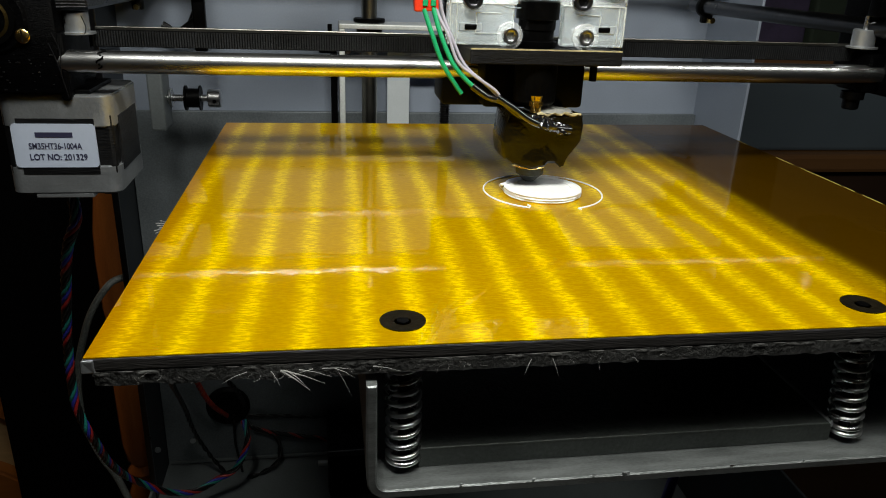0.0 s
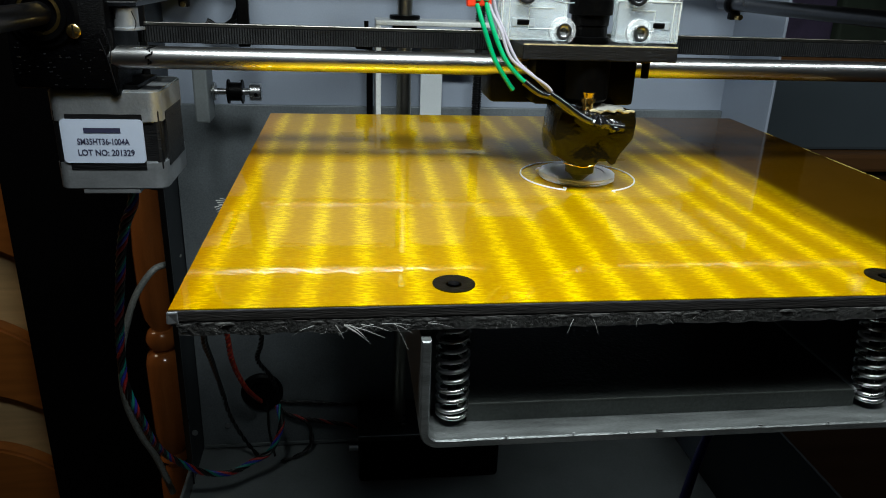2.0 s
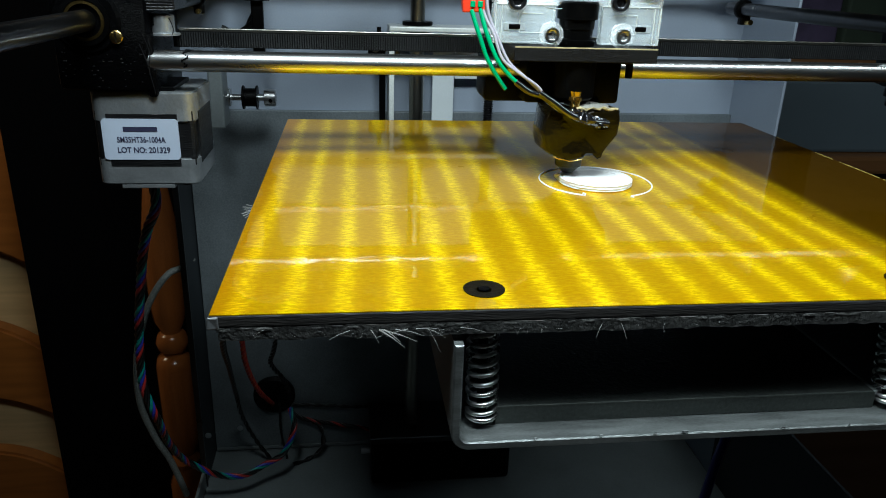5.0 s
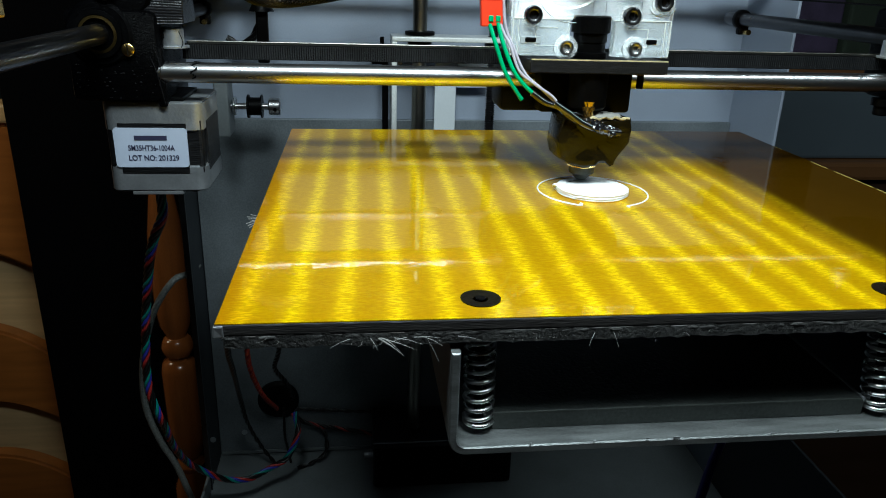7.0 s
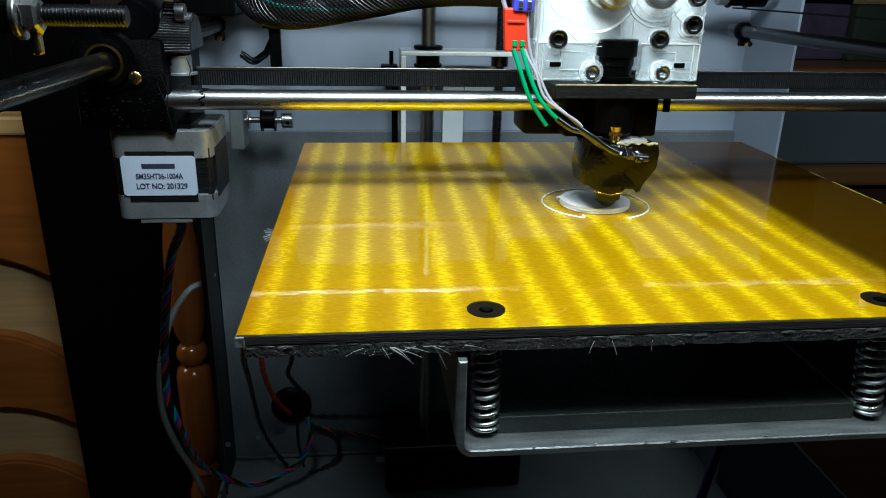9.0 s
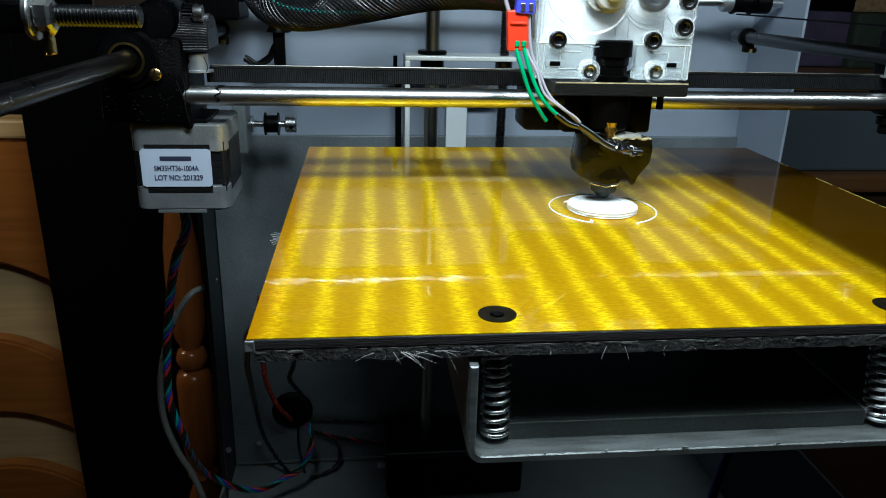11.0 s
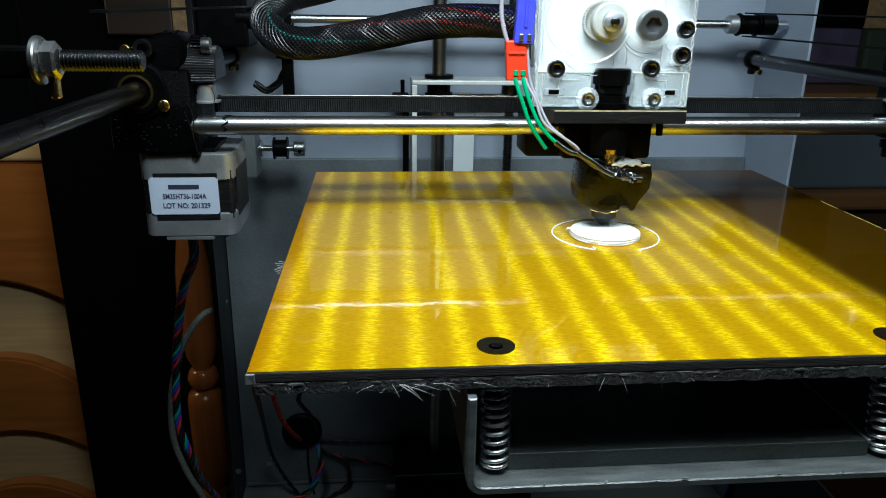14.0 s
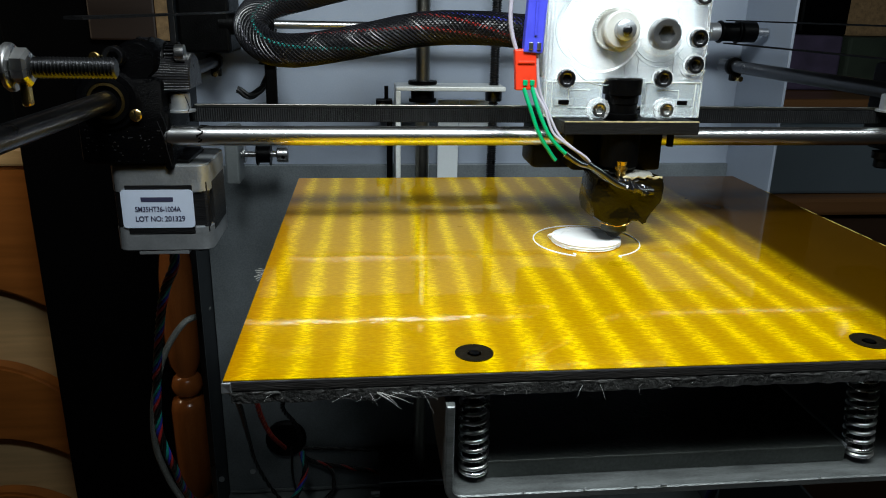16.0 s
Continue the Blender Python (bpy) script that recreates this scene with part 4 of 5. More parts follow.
    # laminated plate
    pl = part("mount_plate", ragged(box(0.1030, 0.1592, 0.1100, 0.1490, 0.0462, 0.0512, 0.0005), 0.00012, 600), SLATE, t, "worn black laminate mounting plate")
    part("plate_edge", ragged(box(0.1032, 0.1590, 0.1102, 0.1110, 0.0512, 0.0516), 0.0002, 500), LAYER, pl)
    part("corner_bolt", rod(0.0015, "z", (0.1560, 0.1300, 0.0380), 0.009, 14), BLACK, t)
    part("corner_nut", lathe([(0.0030, 0), (0.0030, 0.0025)], "z", (0.1545, 0.1290, 0.0438), 6), BRASS, t, "brass nut")
    part("corner_nut", lathe([(0.0030, 0), (0.0030, 0.0025)], "z", (0.1075, 0.1290, 0.0438), 6), BRASS, t, "brass nut")
    # black carriage under the plate
    part("carriage", box(0.1125, 0.1525, 0.1290, 0.1660, 0.0275, 0.0461, 0.0015), BLACK, t, "black carriage block", 40)
    part("bearing_holder", box(0.0985, 0.1240, 0.1440, 0.1670, 0.0255, 0.0461, 0.002), BLACK, t, "", 40)
    part("barrel_lower", lathe([(0.0070, 0), (0.0080, 0.001), (0.0080, 0.0135), (0.0080, 0.0150)], "z", (0.1300, 0.1200, 0.0311), 36), BLACK, t, "black insulator barrel", 40)
    part("brass_fitting", lathe([(0.0020, 0), (0.0020, 0.0024), (0.0027, 0.0026), (0.0027, 0.0040), (0.0020, 0.0042), (0.0024, 0.0062)], "z", (0.1290, 0.1130, 0.0288), 18), BRASS, t, "brass fitting", 40)
    # heater block wrapped in tape: a lopsided outline, drawn back with rounded rims, dented and creased
    outline = [(0.1178, 0.0288), (0.1240, 0.0272), (0.1300, 0.0280), (0.1380, 0.0288), (0.1457, 0.0286), (0.1468, 0.0245), (0.1465, 0.0187), (0.1440, 0.0145), (0.1421, 0.0115), (0.1411, 0.0091), (0.1396, 0.0085), (0.1379, 0.0103), (0.1347, 0.0101), (0.1329, 0.0082), (0.1274, 0.0081), (0.1217, 0.0096), (0.1176, 0.0119), (0.1165, 0.0190), (0.1168, 0.0240)]
    ring0 = []
    for (xa, za), (xb, zb) in zip(outline, outline[1:] + outline[:1]):
        for i in range(4):
            ring0.append((xa + (xb - xa) * i / 4, za + (zb - za) * i / 4))
    bm = bmesh.new()
    cx, cz, n = 0.1318, 0.0192, len(ring0)
    shells = []
    for k, y in ((0.30, 0.1090), (0.62, 0.1086), (0.86, 0.1084), (0.96, 0.1088), (1.0, 0.1102), (1.0, 0.1180), (0.99, 0.1270), (0.94, 0.1306), (0.5, 0.1312)):
        shells.append([bm.verts.new((cx + (x - cx) * k, y + 0.10 * max(0, 0.016 - z) * (1 if y < 0.115 else 0), cz + (z - cz) * k)) for x, z in ring0])
    for u, v in zip(shells, shells[1:]):
        for i in range(n):
            bm.faces.new((u[i], v[i], v[(i + 1) % n], u[(i + 1) % n]))
    bm.faces.new(shells[0])
    bm.faces.new(shells[-1][::-1])
    bmesh.ops.recalc_face_normals(bm, faces=bm.faces[:])
    for v in bm.verts:
        v.co += 0.0010 * noise.noise_vector(v.co * 130) + 0.00022 * noise.noise_vector(v.co * 520)
    hb = part("heater_block", bm, KAPTONED, t, "heater block wrapped in dark shiny tape", 30)
    bm = bmesh.new()
    bmesh.ops.create_uvsphere(bm, u_segments=30, v_segments=14, radius=1)
    for v in bm.verts:
        v.co = Vector((0.1362 + v.co.x * 0.0093, 0.1190 + v.co.y * 0.0095, 0.0286 + v.co.z * 0.0010 - v.co.x * 0.0006))
        v.co += 0.0007 * noise.noise_vector(v.co * 300) + 0.0002 * noise.noise_vector(v.co * 1500)
    part("cement_top", bm, CEMENT, hb, "crusty grey cement on top", 60)
    part("scorched_rim", ragged(tube([Vector((0.1285 + 0.0013 * k, 0.1088, 0.0289 + 0.0004 * math.sin(k * 1.7))) for k in range(14)], 0.0005, 6), 0.0005, 700), LAYER, hb, "scorched pale rim")
    part("burnt_rim", ragged(tube([Vector((0.121 + 0.0010 * k, 0.1095, 0.0098 - 0.0016 * math.sin(k / 12 * 2.6))) for k in range(13)], 0.0003, 6), 0.0003, 700), BRASS, hb)
    # crumpled bright end of the heat-shrink on the block's front
    bm = tube(smooth_path([(0.1255, 0.1068, 0.0280), (0.1300, 0.1062, 0.0262), (0.1350, 0.1062, 0.0246), (0.1405, 0.1068, 0.0236)], 10), lambda q: 0.0013 + 0.0010 * math.sin(q * 3.0), 12, None, 0.7)
    part("crumpled_tape", ragged(ragged(bm, 0.0011, 420), 0.0004, 1400), SHRINK, hb, "crumpled glossy black tape")
    part("nozzle", lathe([(0.0009, 0), (0.0020, 0.0003), (0.0046, 0.0030), (0.0054, 0.0034), (0.0054, 0.0086)], "z", (0.1300, 0.1180, 0.0010), 24), DARKALU, t, "dull grey nozzle", 40)
    # wires
    w = part("wiring", tube(smooth_path([(0.0868, 0.1150, 0.0640), (0.0895, 0.1130, 0.0560), (0.0935, 0.1120, 0.0460), (0.0985, 0.1120, 0.0385), (0.1008, 0.1120, 0.0355)]), 0.00085, 8), GREEN, t, "green insulated wires", 60)
    part("wire", tube(smooth_path([(0.0900, 0.1150, 0.0645), (0.0925, 0.1125, 0.0560), (0.0965, 0.1105, 0.0470), (0.1010, 0.1095, 0.0415), (0.1050, 0.1090, 0.0380)]), 0.00085, 8), GREEN, w, "", 60)
    part("wire", tube(smooth_path([(0.0885, 0.1160, 0.0780), (0.0912, 0.1150, 0.0640), (0.0950, 0.1120, 0.0560), (0.0985, 0.1095, 0.0470), (0.1050, 0.1080, 0.0420), (0.1120, 0.1070, 0.0375), (0.1150, 0.1070, 0.0335)]), 0.0006, 8), WHITEWIRE, w, "pale grey wires", 60)
    part("wire", tube(smooth_path([(0.0915, 0.1160, 0.0780), (0.0930, 0.1150, 0.0640), (0.0965, 0.1125, 0.0550), (0.1010, 0.1100, 0.0460), (0.1075, 0.1085, 0.0405), (0.1140, 0.1075, 0.0350)]), 0.0006, 8), WHITEWIRE, w, "", 60)
    part("heat_shrink", tube(smooth_path([(0.1040, 0.1090, 0.0388), (0.1095, 0.1080, 0.0352), (0.1150, 0.1075, 0.0335), (0.1210, 0.1070, 0.0290), (0.1265, 0.1068, 0.0268)]), lambda s: 0.0013 - 0.0002 * s, 10), SHRINK, w, "glossy black heat-shrink", 60)
    part("heat_shrink", tube(smooth_path([(0.1130, 0.1068, 0.0352), (0.1180, 0.1062, 0.0320), (0.1260, 0.1060, 0.0268), (0.1345, 0.1062, 0.0244), (0.1410, 0.1068, 0.0235)]), lambda s: 0.0012 + 0.0004 * s, 10), SHRINK, w, "", 60)
    part("wire", tube(smooth_path([(0.0835, 0.1190, 0.1150), (0.0812, 0.1185, 0.1000), (0.0808, 0.1180, 0.0900), (0.0820, 0.1175, 0.0830), (0.0838, 0.1170, 0.0775)]), 0.0009, 8), WHITEWIRE, w, "pale grey wire", 60)
    # connectors
    c = part("connector_red", box(0.0830, 0.0915, 0.1145, 0.1185, 0.0632, 0.0790, 0.0006), REDPL, t, "red plug with green crimps")
    c.data.transform(Matrix.Translation((0.0872, 0.1165, 0.071)) @ Matrix.Rotation(radians(-4), 4, "Y") @ Matrix.Translation((-0.0872, -0.1165, -0.071)))
    for x in (0.0862, 0.0890):
        part("crimp", box(x, x + 0.0018, 0.1139, 0.1147, 0.0650, 0.0672, 0.0002), GREEN, c)
    part("ridge", box(0.0838, 0.0905, 0.1138, 0.1146, 0.0735, 0.0745, 0.0002), REDPL, c)
    c = part("connector_blue", box(0.0862, 0.0938, 0.1135, 0.1182, 0.0775, 0.1000, 0.0006), BLUEPL, t, "blue plug with metal crimps")
    c.data.transform(Matrix.Translation((0.09, 0.1165, 0.088)) @ Matrix.Rotation(radians(3), 4, "Y") @ Matrix.Translation((-0.09, -0.1165, -0.088)))
    for x in (0.0876, 0.0908):
        part("crimp", box(x, x + 0.0016, 0.1128, 0.1137, 0.0788, 0.0815, 0.0002), STEEL, c)
    part("rib", box(0.0895, 0.0905, 0.1128, 0.1136, 0.0840, 0.0990, 0.0002), BLUEPL, c)
    nearer(t, 0.972)
    return t


EXTRUDER = extruder()


def sleeve():
    t = thing("cable_sleeve", "black braided cable sleeve with coloured wires inside", "cable sleeve")
    line = smooth_path([(0.112, 0.186, 0.0830), (0.088, 0.187, 0.0845), (0.060, 0.190, 0.0835), (0.028, 0.195, 0.0770), (0.000, 0.198, 0.0725), (-0.016, 0.202, 0.0745), (-0.0235, 0.210, 0.0835), (-0.0160, 0.222, 0.0935), (0.006, 0.232, 0.1000), (0.040, 0.236, 0.1090), (0.075, 0.236, 0.1230)], 14)
    part("core", tube(line, 0.0070, 14), BLACKWIRE, t, "", 60)
    for sgn in (1, -1):
        for k in range(22):
            st = strand(line, 0.0076 + 0.00015 * sgn, sgn * 0.046, 2 * math.pi * k / 22)
            part("braid_strand", tube(smooth_path(st, 2), 0.00045, 5, None, 0.5), BRAID, t)
    # wires that show through
    for k, m in enumerate((REDWIRE, BLUEWIRE, WHITEWIRE, TEALWIRE, REDWIRE, BLUEWIRE)):
        part("inner_wire", tube(strand(line, 0.0066, 0.16 + 0.03 * k, k * 1.5), 0.0009, 6), m, t)
    return t


SLEEVE = sleeve()

# ---- loose wires ----
def lead(name, label, points, strands, pitch, off, r, group="", depth=REAR):
    t = thing(name, label, "wire", group)
    line = smooth_path(points, 22)
    for k, m in enumerate(strands):
        part("strand", tube(strand(line, off, pitch, 2 * math.pi * k / len(strands)) if len(strands) > 1 else line, r, 7), m, t, "", 60)
    nearer(t, depth)
    return t


MOTORLEAD = [(-0.0520, 0.1600, -0.0100), (-0.0532, 0.1650, -0.0246), (-0.0602, 0.1720, -0.0387), (-0.0658, 0.1800, -0.0539), (-0.0704, 0.1880, -0.0699), (-0.0755, 0.1960, -0.0898), (-0.0799, 0.2040, -0.1106), (-0.0831, 0.2100, -0.1317), (-0.0843, 0.2140, -0.1469), (-0.0823, 0.2180, -0.1644), (-0.0822, 0.2280, -0.1813), (-0.0844, 0.2500, -0.2112), (-0.0844, 0.2840, -0.2499), (-0.0663, 0.2980, -0.2740), (-0.0491, 0.3050, -0.2805), (-0.0342, 0.3150, -0.2790), (-0.0209, 0.3200, -0.2731), (-0.0130, 0.3270, -0.2552), (-0.0162, 0.3380, -0.2450)]
lead("motor_cable", "twisted red, blue and teal motor wires hanging down", MOTORLEAD, (REDWIRE, BLUEWIRE, TEALWIRE, BLACKWIRE, BLACKWIRE), 0.026, 0.0014, 0.0010, depth=1.0)
lead("grey_cable", "grey braided cable looping beside the housing", [(-0.0770, 0.3300, -0.1160), (-0.0799, 0.3150, -0.1155), (-0.0879, 0.3050, -0.1163), (-0.0987, 0.3000, -0.1309), (-0.1057, 0.2950, -0.1499), (-0.1105, 0.2900, -0.1735), (-0.1101, 0.2850, -0.2021), (-0.1031, 0.2850, -0.2305), (-0.0957, 0.2880, -0.2524), (-0.0880, 0.2900, -0.2840)], (GREYBRAID,), 1, 0, 0.0023)
lead("red_braid", "red braided sleeve running from bed to grommet", [(-0.0345, 0.2560, -0.0980), (-0.0385, 0.2700, -0.1240), (-0.0399, 0.2850, -0.1619), (-0.0398, 0.2900, -0.1756), (-0.0382, 0.3000, -0.1939), (-0.0342, 0.3120, -0.2142), (-0.0289, 0.3380, -0.2409)], (ORANGE, REDWIRE), 0.008, 0.0007, 0.0013)
lead("black_lead", "thin black twisted wires by the back panel", [(0.0060, 0.0300, -0.0060), (-0.0141, 0.0900, -0.0420), (-0.0259, 0.1500, -0.0816), (-0.0320, 0.1800, -0.1057), (-0.0377, 0.2200, -0.1390), (-0.0475, 0.2900, -0.2021), (-0.0477, 0.3100, -0.2340), (-0.0410, 0.3200, -0.2611), (-0.0295, 0.3220, -0.2825)], (BLACKWIRE, BLACKWIRE), 0.016, 0.0008, 0.0009, "black leads")
lead("black_lead", "thin black twisted wires by the back panel", [(0.0020, 0.2300, -0.0700), (-0.0120, 0.2650, -0.1200), (-0.0197, 0.2900, -0.1642), (-0.0255, 0.3100, -0.1887), (-0.0192, 0.3250, -0.2108), (-0.0157, 0.3380, -0.2332)], (BLACKWIRE, BLACKWIRE), 0.012, 0.0009, 0.0010, "black leads")
lead("black_lead", "thin black wire across the back panel", [(-0.0150, 0.3380, -0.2415), (0.0134, 0.3380, -0.2439), (0.0354, 0.3380, -0.2461), (0.0643, 0.3380, -0.2467)], (BLACKWIRE, BLACKWIRE), 0.02, 0.0006, 0.0009, "black leads")
lead("black_lead", "thin black wire hanging from the grommet", [(-0.0240, 0.3380, -0.2400), (-0.0233, 0.3300, -0.2588), (-0.0211, 0.3290, -0.2744), (-0.0190, 0.3250, -0.2825)], (BLACKWIRE,), 1, 0, 0.0010, "black leads")
lead("twisted_lead", "dark twisted red and black wires across the back panel", [(-0.0160, 0.3380, -0.2470), (-0.0110, 0.3370, -0.2519), (0.0000, 0.3360, -0.2557), (0.0153, 0.3360, -0.2594), (0.0308, 0.3360, -0.2627), (0.0464, 0.3360, -0.2665)], (BLACKWIRE, BLACKWIRE, BLACKWIRE, REDWIRE), 0.020, 0.0010, 0.0009)
lead("looped_lead", "dark wire loop hanging before the back panel", [(0.0010, 0.336, -0.2560), (0.0080, 0.332, -0.262), (0.0075, 0.326, -0.275), (-0.0040, 0.322, -0.2820), (-0.0140, 0.318, -0.2825)], (BLACKWIRE, BLACKWIRE), 0.018, 0.0009, 0.0009)
lead("upper_lead", "dark cable curling behind the gantry", [(-0.045, 0.325, 0.040), (-0.036, 0.325, 0.036), (-0.0260, 0.322, 0.045), (-0.0200, 0.318, 0.063), (-0.0185, 0.315, 0.085), (-0.0150, 0.312, 0.12)], (BLACKWIRE, BLACKWIRE, BLACKWIRE), 0.03, 0.0012, 0.0014)
lead("blue_cable", "blue cable below the bed carrier", [(0.150, 0.03, -0.10), (0.175, 0.06, -0.082), (0.21, 0.09, -0.07), (0.25, 0.12, -0.055)], (BLUEWIRE,), 1, 0, 0.0018, depth=1.0)


def tension_bolt():
    t = thing("tension_bolt", "steel hex bolt with exposed thread on a dark bracket", "bolt")
    x0, y, z = -0.0355, 0.0, 0.0790
    prof, s = [], 0.0
    while s < 0.0172:
        prof += [(0.0019, s), (0.0024, s + 0.0003), (0.0019, s + 0.0007)]
        s += 0.0008
    part("thread", lathe(prof, "x", (x0 + 0.001, y, z), 20), DARKSTEEL, t, "", 30)
    part("hex_head", lathe([(0.0034, 0), (0.0042, 0.0006), (0.0042, 0.0030), (0.0034, 0.0036)], "x", (x0 - 0.003, y, z), 6), STEEL, t, "bright hex head")
    part("washer", lathe([(0.0050, 0), (0.0053, 0.0003), (0.0053, 0.0011), (0.0050, 0.0014)], "x", (x0 - 0.0045, y, z), 28), STEEL, t, "", 40)
    part("brass_foot", box(x0 - 0.0022, x0 - 0.0004, y - 0.0015, y + 0.0015, z - 0.0085, z - 0.0030, 0.0006), BRASS, t)
    part("bracket", box(x0 - 0.080, x0 - 0.0047, y - 0.002, y + 0.004, z - 0.004, z + 0.003, 0.001), BLACK, t, "black bracket")
    part("bracket_leg", box(x0 - 0.092, x0 - 0.0800, y - 0.010, y + 0.02, -0.82, z + 0.003, 0.001), BLACK, t)


tension_bolt()

# ---- outside the housing ----
slab("table_top", -1.0, 1.4, -0.75, 1.2, -0.86, -0.82, BROWN, 0.004)
for x0, x1 in ((-0.079, 0.309),):
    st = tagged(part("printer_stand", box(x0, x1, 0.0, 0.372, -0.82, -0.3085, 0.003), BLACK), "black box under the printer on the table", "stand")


def turned_leg():
    t = thing("turned_table_leg", "glossy reddish-brown turned wooden leg", "furniture leg")
    for name, prof in (("upper_spindle", [(0.0040, -0.088), (0.0105, -0.092), (0.0125, -0.140), (0.0185, -0.185), (0.0200, -0.215), (0.0195, -0.270), (0.0170, -0.293), (0.0115, -0.305), (0.0110, -0.308)]),
                       ("bead", [(0.0112, -0.308), (0.0150, -0.311), (0.0180, -0.320), (0.0160, -0.329), (0.0112, -0.333)]),
                       ("middle_spindle", [(0.0110, -0.333), (0.0112, -0.336), (0.0180, -0.340), (0.0205, -0.350), (0.0200, -0.440), (0.0170, -0.462), (0.0120, -0.470)]),
                       ("bead", [(0.0122, -0.470), (0.0180, -0.478), (0.0122, -0.488)]),
                       ("foot", [(0.0120, -0.488), (0.0200, -0.510), (0.0200, -0.82)])):
        part(name, lathe(prof[::-1], "z", (-0.1690, 0.600, 0), 40), TURNED, t, "", 50)


turned_leg()
# One black panel fills the dark area behind the leg.
screen = thing("dark_backing", "black panel filling the dark area behind the leg", "screen")
part("black_panel", box(-0.337, 0.10, 0.660, 0.668, -0.815, 0.36, 0.002), MATTBLACK, screen)
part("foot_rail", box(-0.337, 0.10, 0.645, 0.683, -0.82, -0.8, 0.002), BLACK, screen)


def bench():
    t = thing("slatted_bench_back", "orange wooden back with curved slats over pale boards", "furniture")
    y = 0.80
    part("backing_board", box(-0.95, -0.30, y + 0.03, y + 0.045, -0.82, -0.085, 0.003), PINE, t, "pale wooden backing board")
    for k, z in enumerate((-0.109, -0.390, -0.600)):
        bm = bmesh.new()
        n = 40
        top, bot = [], []
        for i in range(n + 1):
            x = -0.72 + 0.40 * i / n
            arch = -4.0 * (x + 0.50) ** 2
            top.append((x, z + (arch if k else 0)))
            bot.append((x, z - (0.12 if k else 0.165) + 0.8 * arch))
        f = [[bm.verts.new((x, yy, zz)) for x, zz in line] for yy in (y, y + 0.022) for line in (top, bot)]
        for i in range(n):
            bm.faces.new((f[0][i], f[1][i], f[1][i + 1], f[0][i + 1]))
            bm.faces.new((f[2][i], f[2][i + 1], f[3][i + 1], f[3][i]))
            bm.faces.new((f[0][i], f[0][i + 1], f[2][i + 1], f[2][i]))
            bm.faces.new((f[1][i], f[3][i], f[3][i + 1], f[1][i + 1]))
        bm.faces.new((f[0][0], f[2][0], f[3][0], f[1][0]))
        bm.faces.new((f[0][n], f[1][n], f[3][n], f[2][n]))
        bmesh.ops.recalc_face_normals(bm, faces=bm.faces[:])
        bmesh.ops.bevel(bm, geom=[e for e in bm.edges if abs(e.verts[0].co.y - e.verts[1].co.y) < 1e-5 and abs(e.verts[0].co.x - e.verts[1].co.x) > 1e-4 and all(abs(v.co.y - y) < 1e-5 for v in e.verts)], offset=0.004, segments=2, affect="EDGES")
        part("slat", bm, SLAT, t, "", 40)
    part("top_rail", box(-0.95, -0.36, y - 0.004, y + 0.024, -0.1085, -0.084, 0.004), PINE, t)


bench()
tagged(part("cork_block", ragged(box(-0.1750, -0.1580, 0.640, 0.6595, 0.056, 0.35, 0.002), 0.0004, 200), CORK), "brown cork strip hung on the black panel", "cork board")
# Unlit end of the cork, its shade put into a darker board.
tagged(part("unlit_cork_board", box(-0.2430, -0.1760, 0.644, 0.6595, 0.056, 0.35, 0.002), DARKWOOD), "dark brown board for the unlit end of the cork on the black panel", "board")
tagged(part("white_strip", box(-0.1570, -0.1490, 0.650, 0.6595, 0.043, 0.35, 0.0005), WHITE), "white plastic strip hung on the black panel", "strip")
chest = thing("wooden_chest", "dark brown wooden chest beyond the printer", "chest")
# The body's shade is put into a darker colour than the top's.
part("body", box(0.37, 1.29, 0.63, 1.0, -0.82, -0.1345, 0.004), DARKWOOD, chest, "chest body with shade put into its colour")
part("top_board", box(0.355, 1.30, 0.615, 1.0, -0.1340, -0.1115, 0.005), BROWN, chest)
for name, x0, x1, y0, z0, z1, m, lab, cat in (
        ("cork_tile", 0.590, 0.628, 0.82, 0.0695, 0.30, CORK, "rough tan cork tile on the cloths", "cork tile"),
        ("dark_case", 0.630, 0.700, 0.81, 0.0695, 0.30, BLACK, "black case on the cloths", "case"),
        ("cork_tile", 0.702, 0.980, 0.82, 0.0675, 0.30, CORK, "rough tan cork tile on the cloths", "cork tile"),
        ("folded_cloth", 0.580, 0.690, 0.80, -0.0050, 0.069, PURPLE, "folded dull purple cloth on the red board", "cloth"),
        ("folded_cloth", 0.692, 0.980, 0.79, -0.0050, 0.067, MOSS, "folded dark green cloth on the red board", "cloth"),
        ("red_board", 0.400, 1.100, 0.70, -0.0260, -0.0055, BROWN, "flat reddish wooden board", "board"),
        ("slate_box", 0.375, 1.120, 0.632, -0.1110, -0.0265, NAVY, "dark slate-blue box on the chest", "box")):
    tagged(part(name, ragged(box(x0, x1, y0, y0 + 0.12, z0, z1, 0.004), 0.002, 40), m), lab, cat)


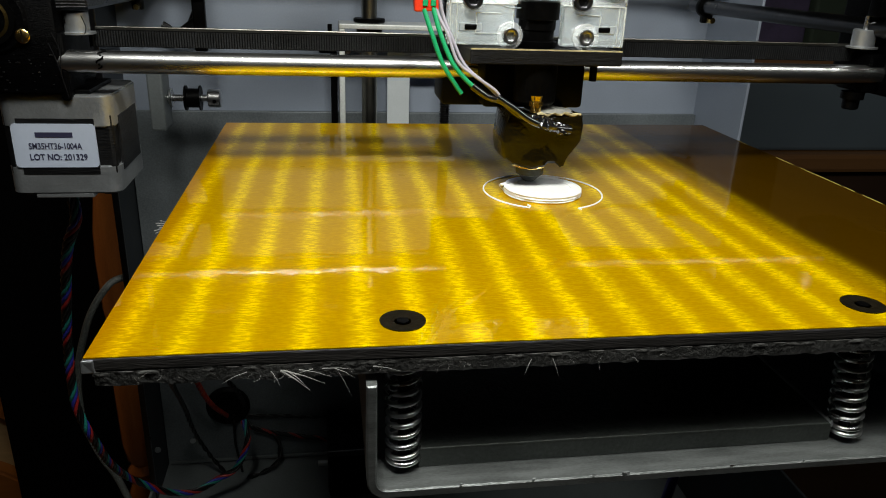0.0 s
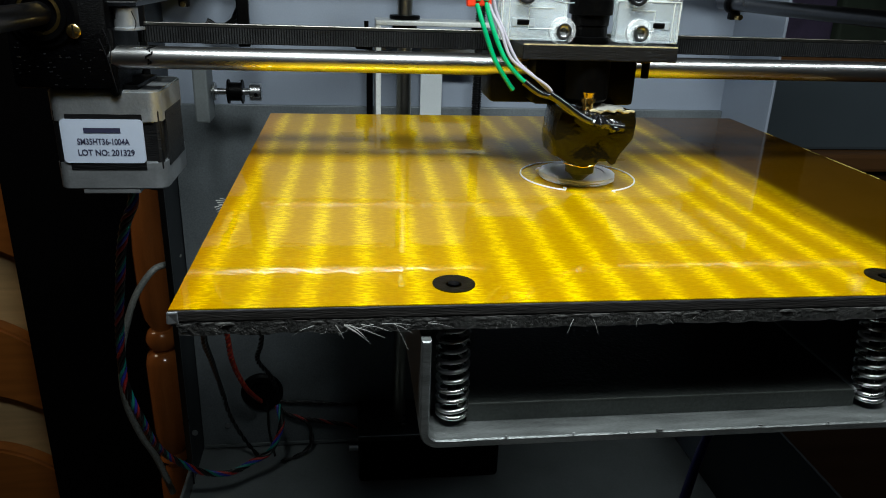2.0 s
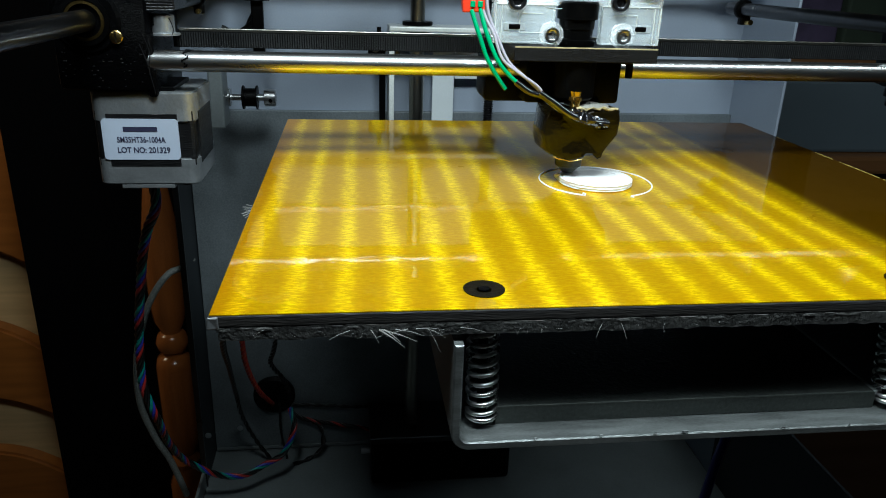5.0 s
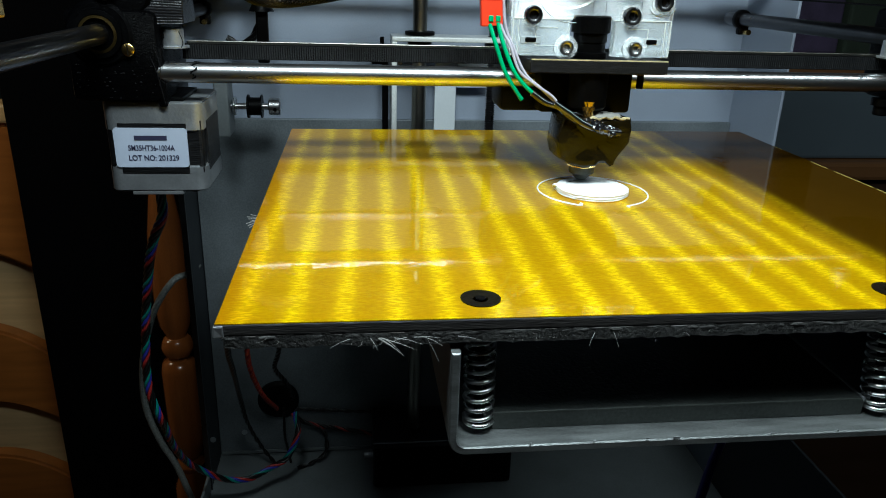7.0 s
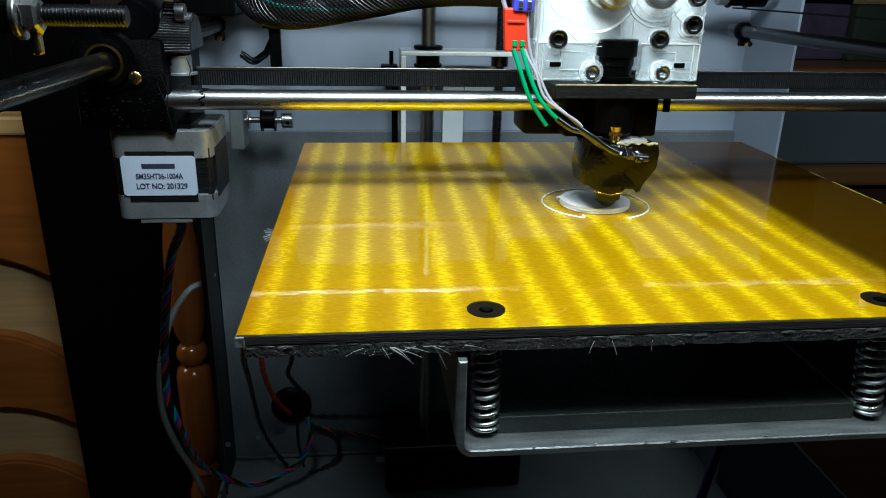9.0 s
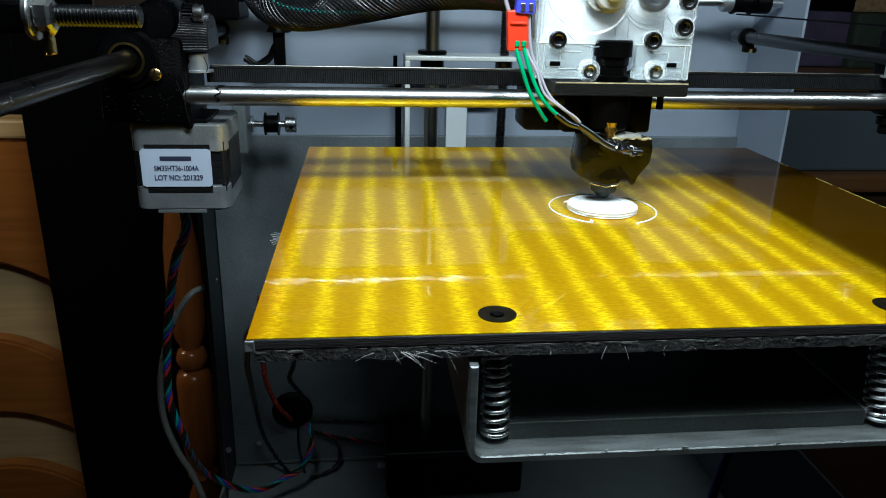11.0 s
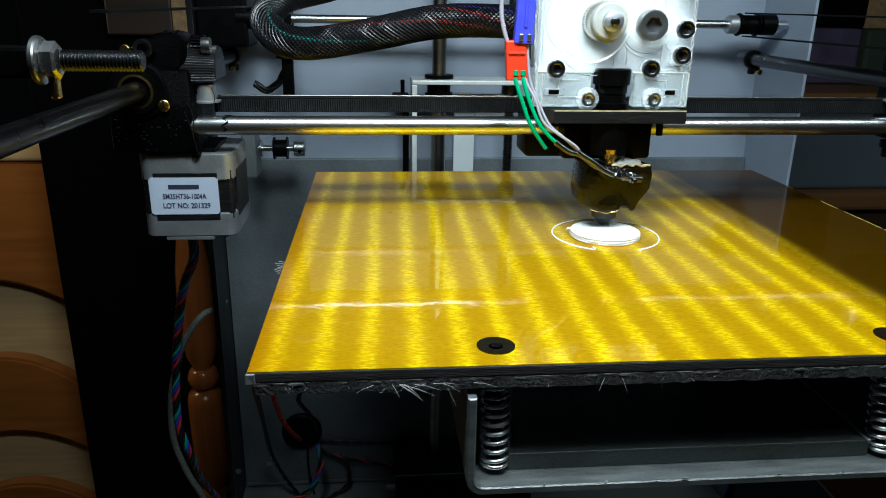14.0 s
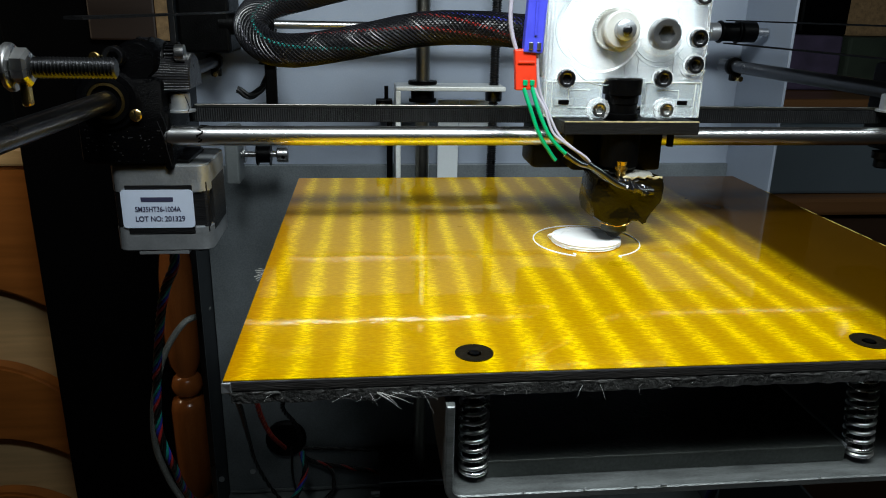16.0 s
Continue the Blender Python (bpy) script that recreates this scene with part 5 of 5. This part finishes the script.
# ---- what moves ----
SWAY = [
    (0.0, -0.0014, 0.0082, 0.0101),
    (0.5, -0.006, 0.0062, 0.0075),
    (1.0, -0.0081, 0.0029, 0.0042),
    (1.5, -0.008, -0.0033, -0.0023),
    (2.0, -0.0012, -0.0112, -0.0095),
    (2.5, 0.004, -0.0104, -0.0088),
    (3.0, 0.0061, -0.0083, -0.0073),
    (3.5, 0.0096, -0.004, -0.0028),
    (4.0, 0.009, 0.0064, 0.0067),
    (4.5, 0.0005, 0.0108, 0.0107),
    (5.0, -0.0079, 0.0068, 0.0068),
    (5.5, -0.0096, -0.0027, -0.0026),
    (6.0, -0.003, -0.0075, -0.0075),
    (6.2, -0.0022, -0.0072, -0.0072),
    (6.3, 0.0045, 0.0010, 0.0010),
    (6.4, 0.0092, 0.0095, 0.0090),
    (6.5, 0.0094, 0.0108, 0.0103),
    (7.0, 0.0001, 0.0118, 0.0114),
    (7.5, -0.0076, 0.0087, 0.0086),
    (8.0, -0.0107, -0.0011, -0.0011),
    (8.5, -0.0059, -0.0061, -0.0063),
    (9.0, 0.0037, -0.0084, -0.0088),
    (9.5, 0.01, -0.0047, -0.0051),
    (10.0, 0.0117, 0.0012, 0.0005),
    (10.5, 0.0098, 0.0072, 0.0063),
    (11.0, 0.0051, 0.011, 0.0102),
    (11.5, -0.0024, 0.0117, 0.0107),
    (12.0, -0.0099, 0.0018, 0.0009),
    (12.5, -0.0027, -0.0067, -0.0077),
    (13.0, 0.0103, -0.006, -0.0064),
    (13.5, 0.0139, 0.0052, 0.0046),
    (14.0, 0.0042, 0.0115, 0.0108),
    (14.5, -0.0076, 0.0066, 0.006),
    (15.0, -0.007, -0.0055, -0.0057),
    (15.5, 0.0061, -0.0078, -0.008),
    (16.0, 0.0135, 0.0008, 0.0004),
]


def motions():
    walk(GANTRY, [(t, pose(0, g, 0)) for t, x, y, g in SWAY])
    walk(EXTRUDER, [(t, pose(x, y, 0)) for t, x, y, g in SWAY])
    walk(SLEEVE, [(t, pose(0.0025 + 0.25 * x, 0.7 * y, 0)) for t, x, y, g in SWAY])


motions()
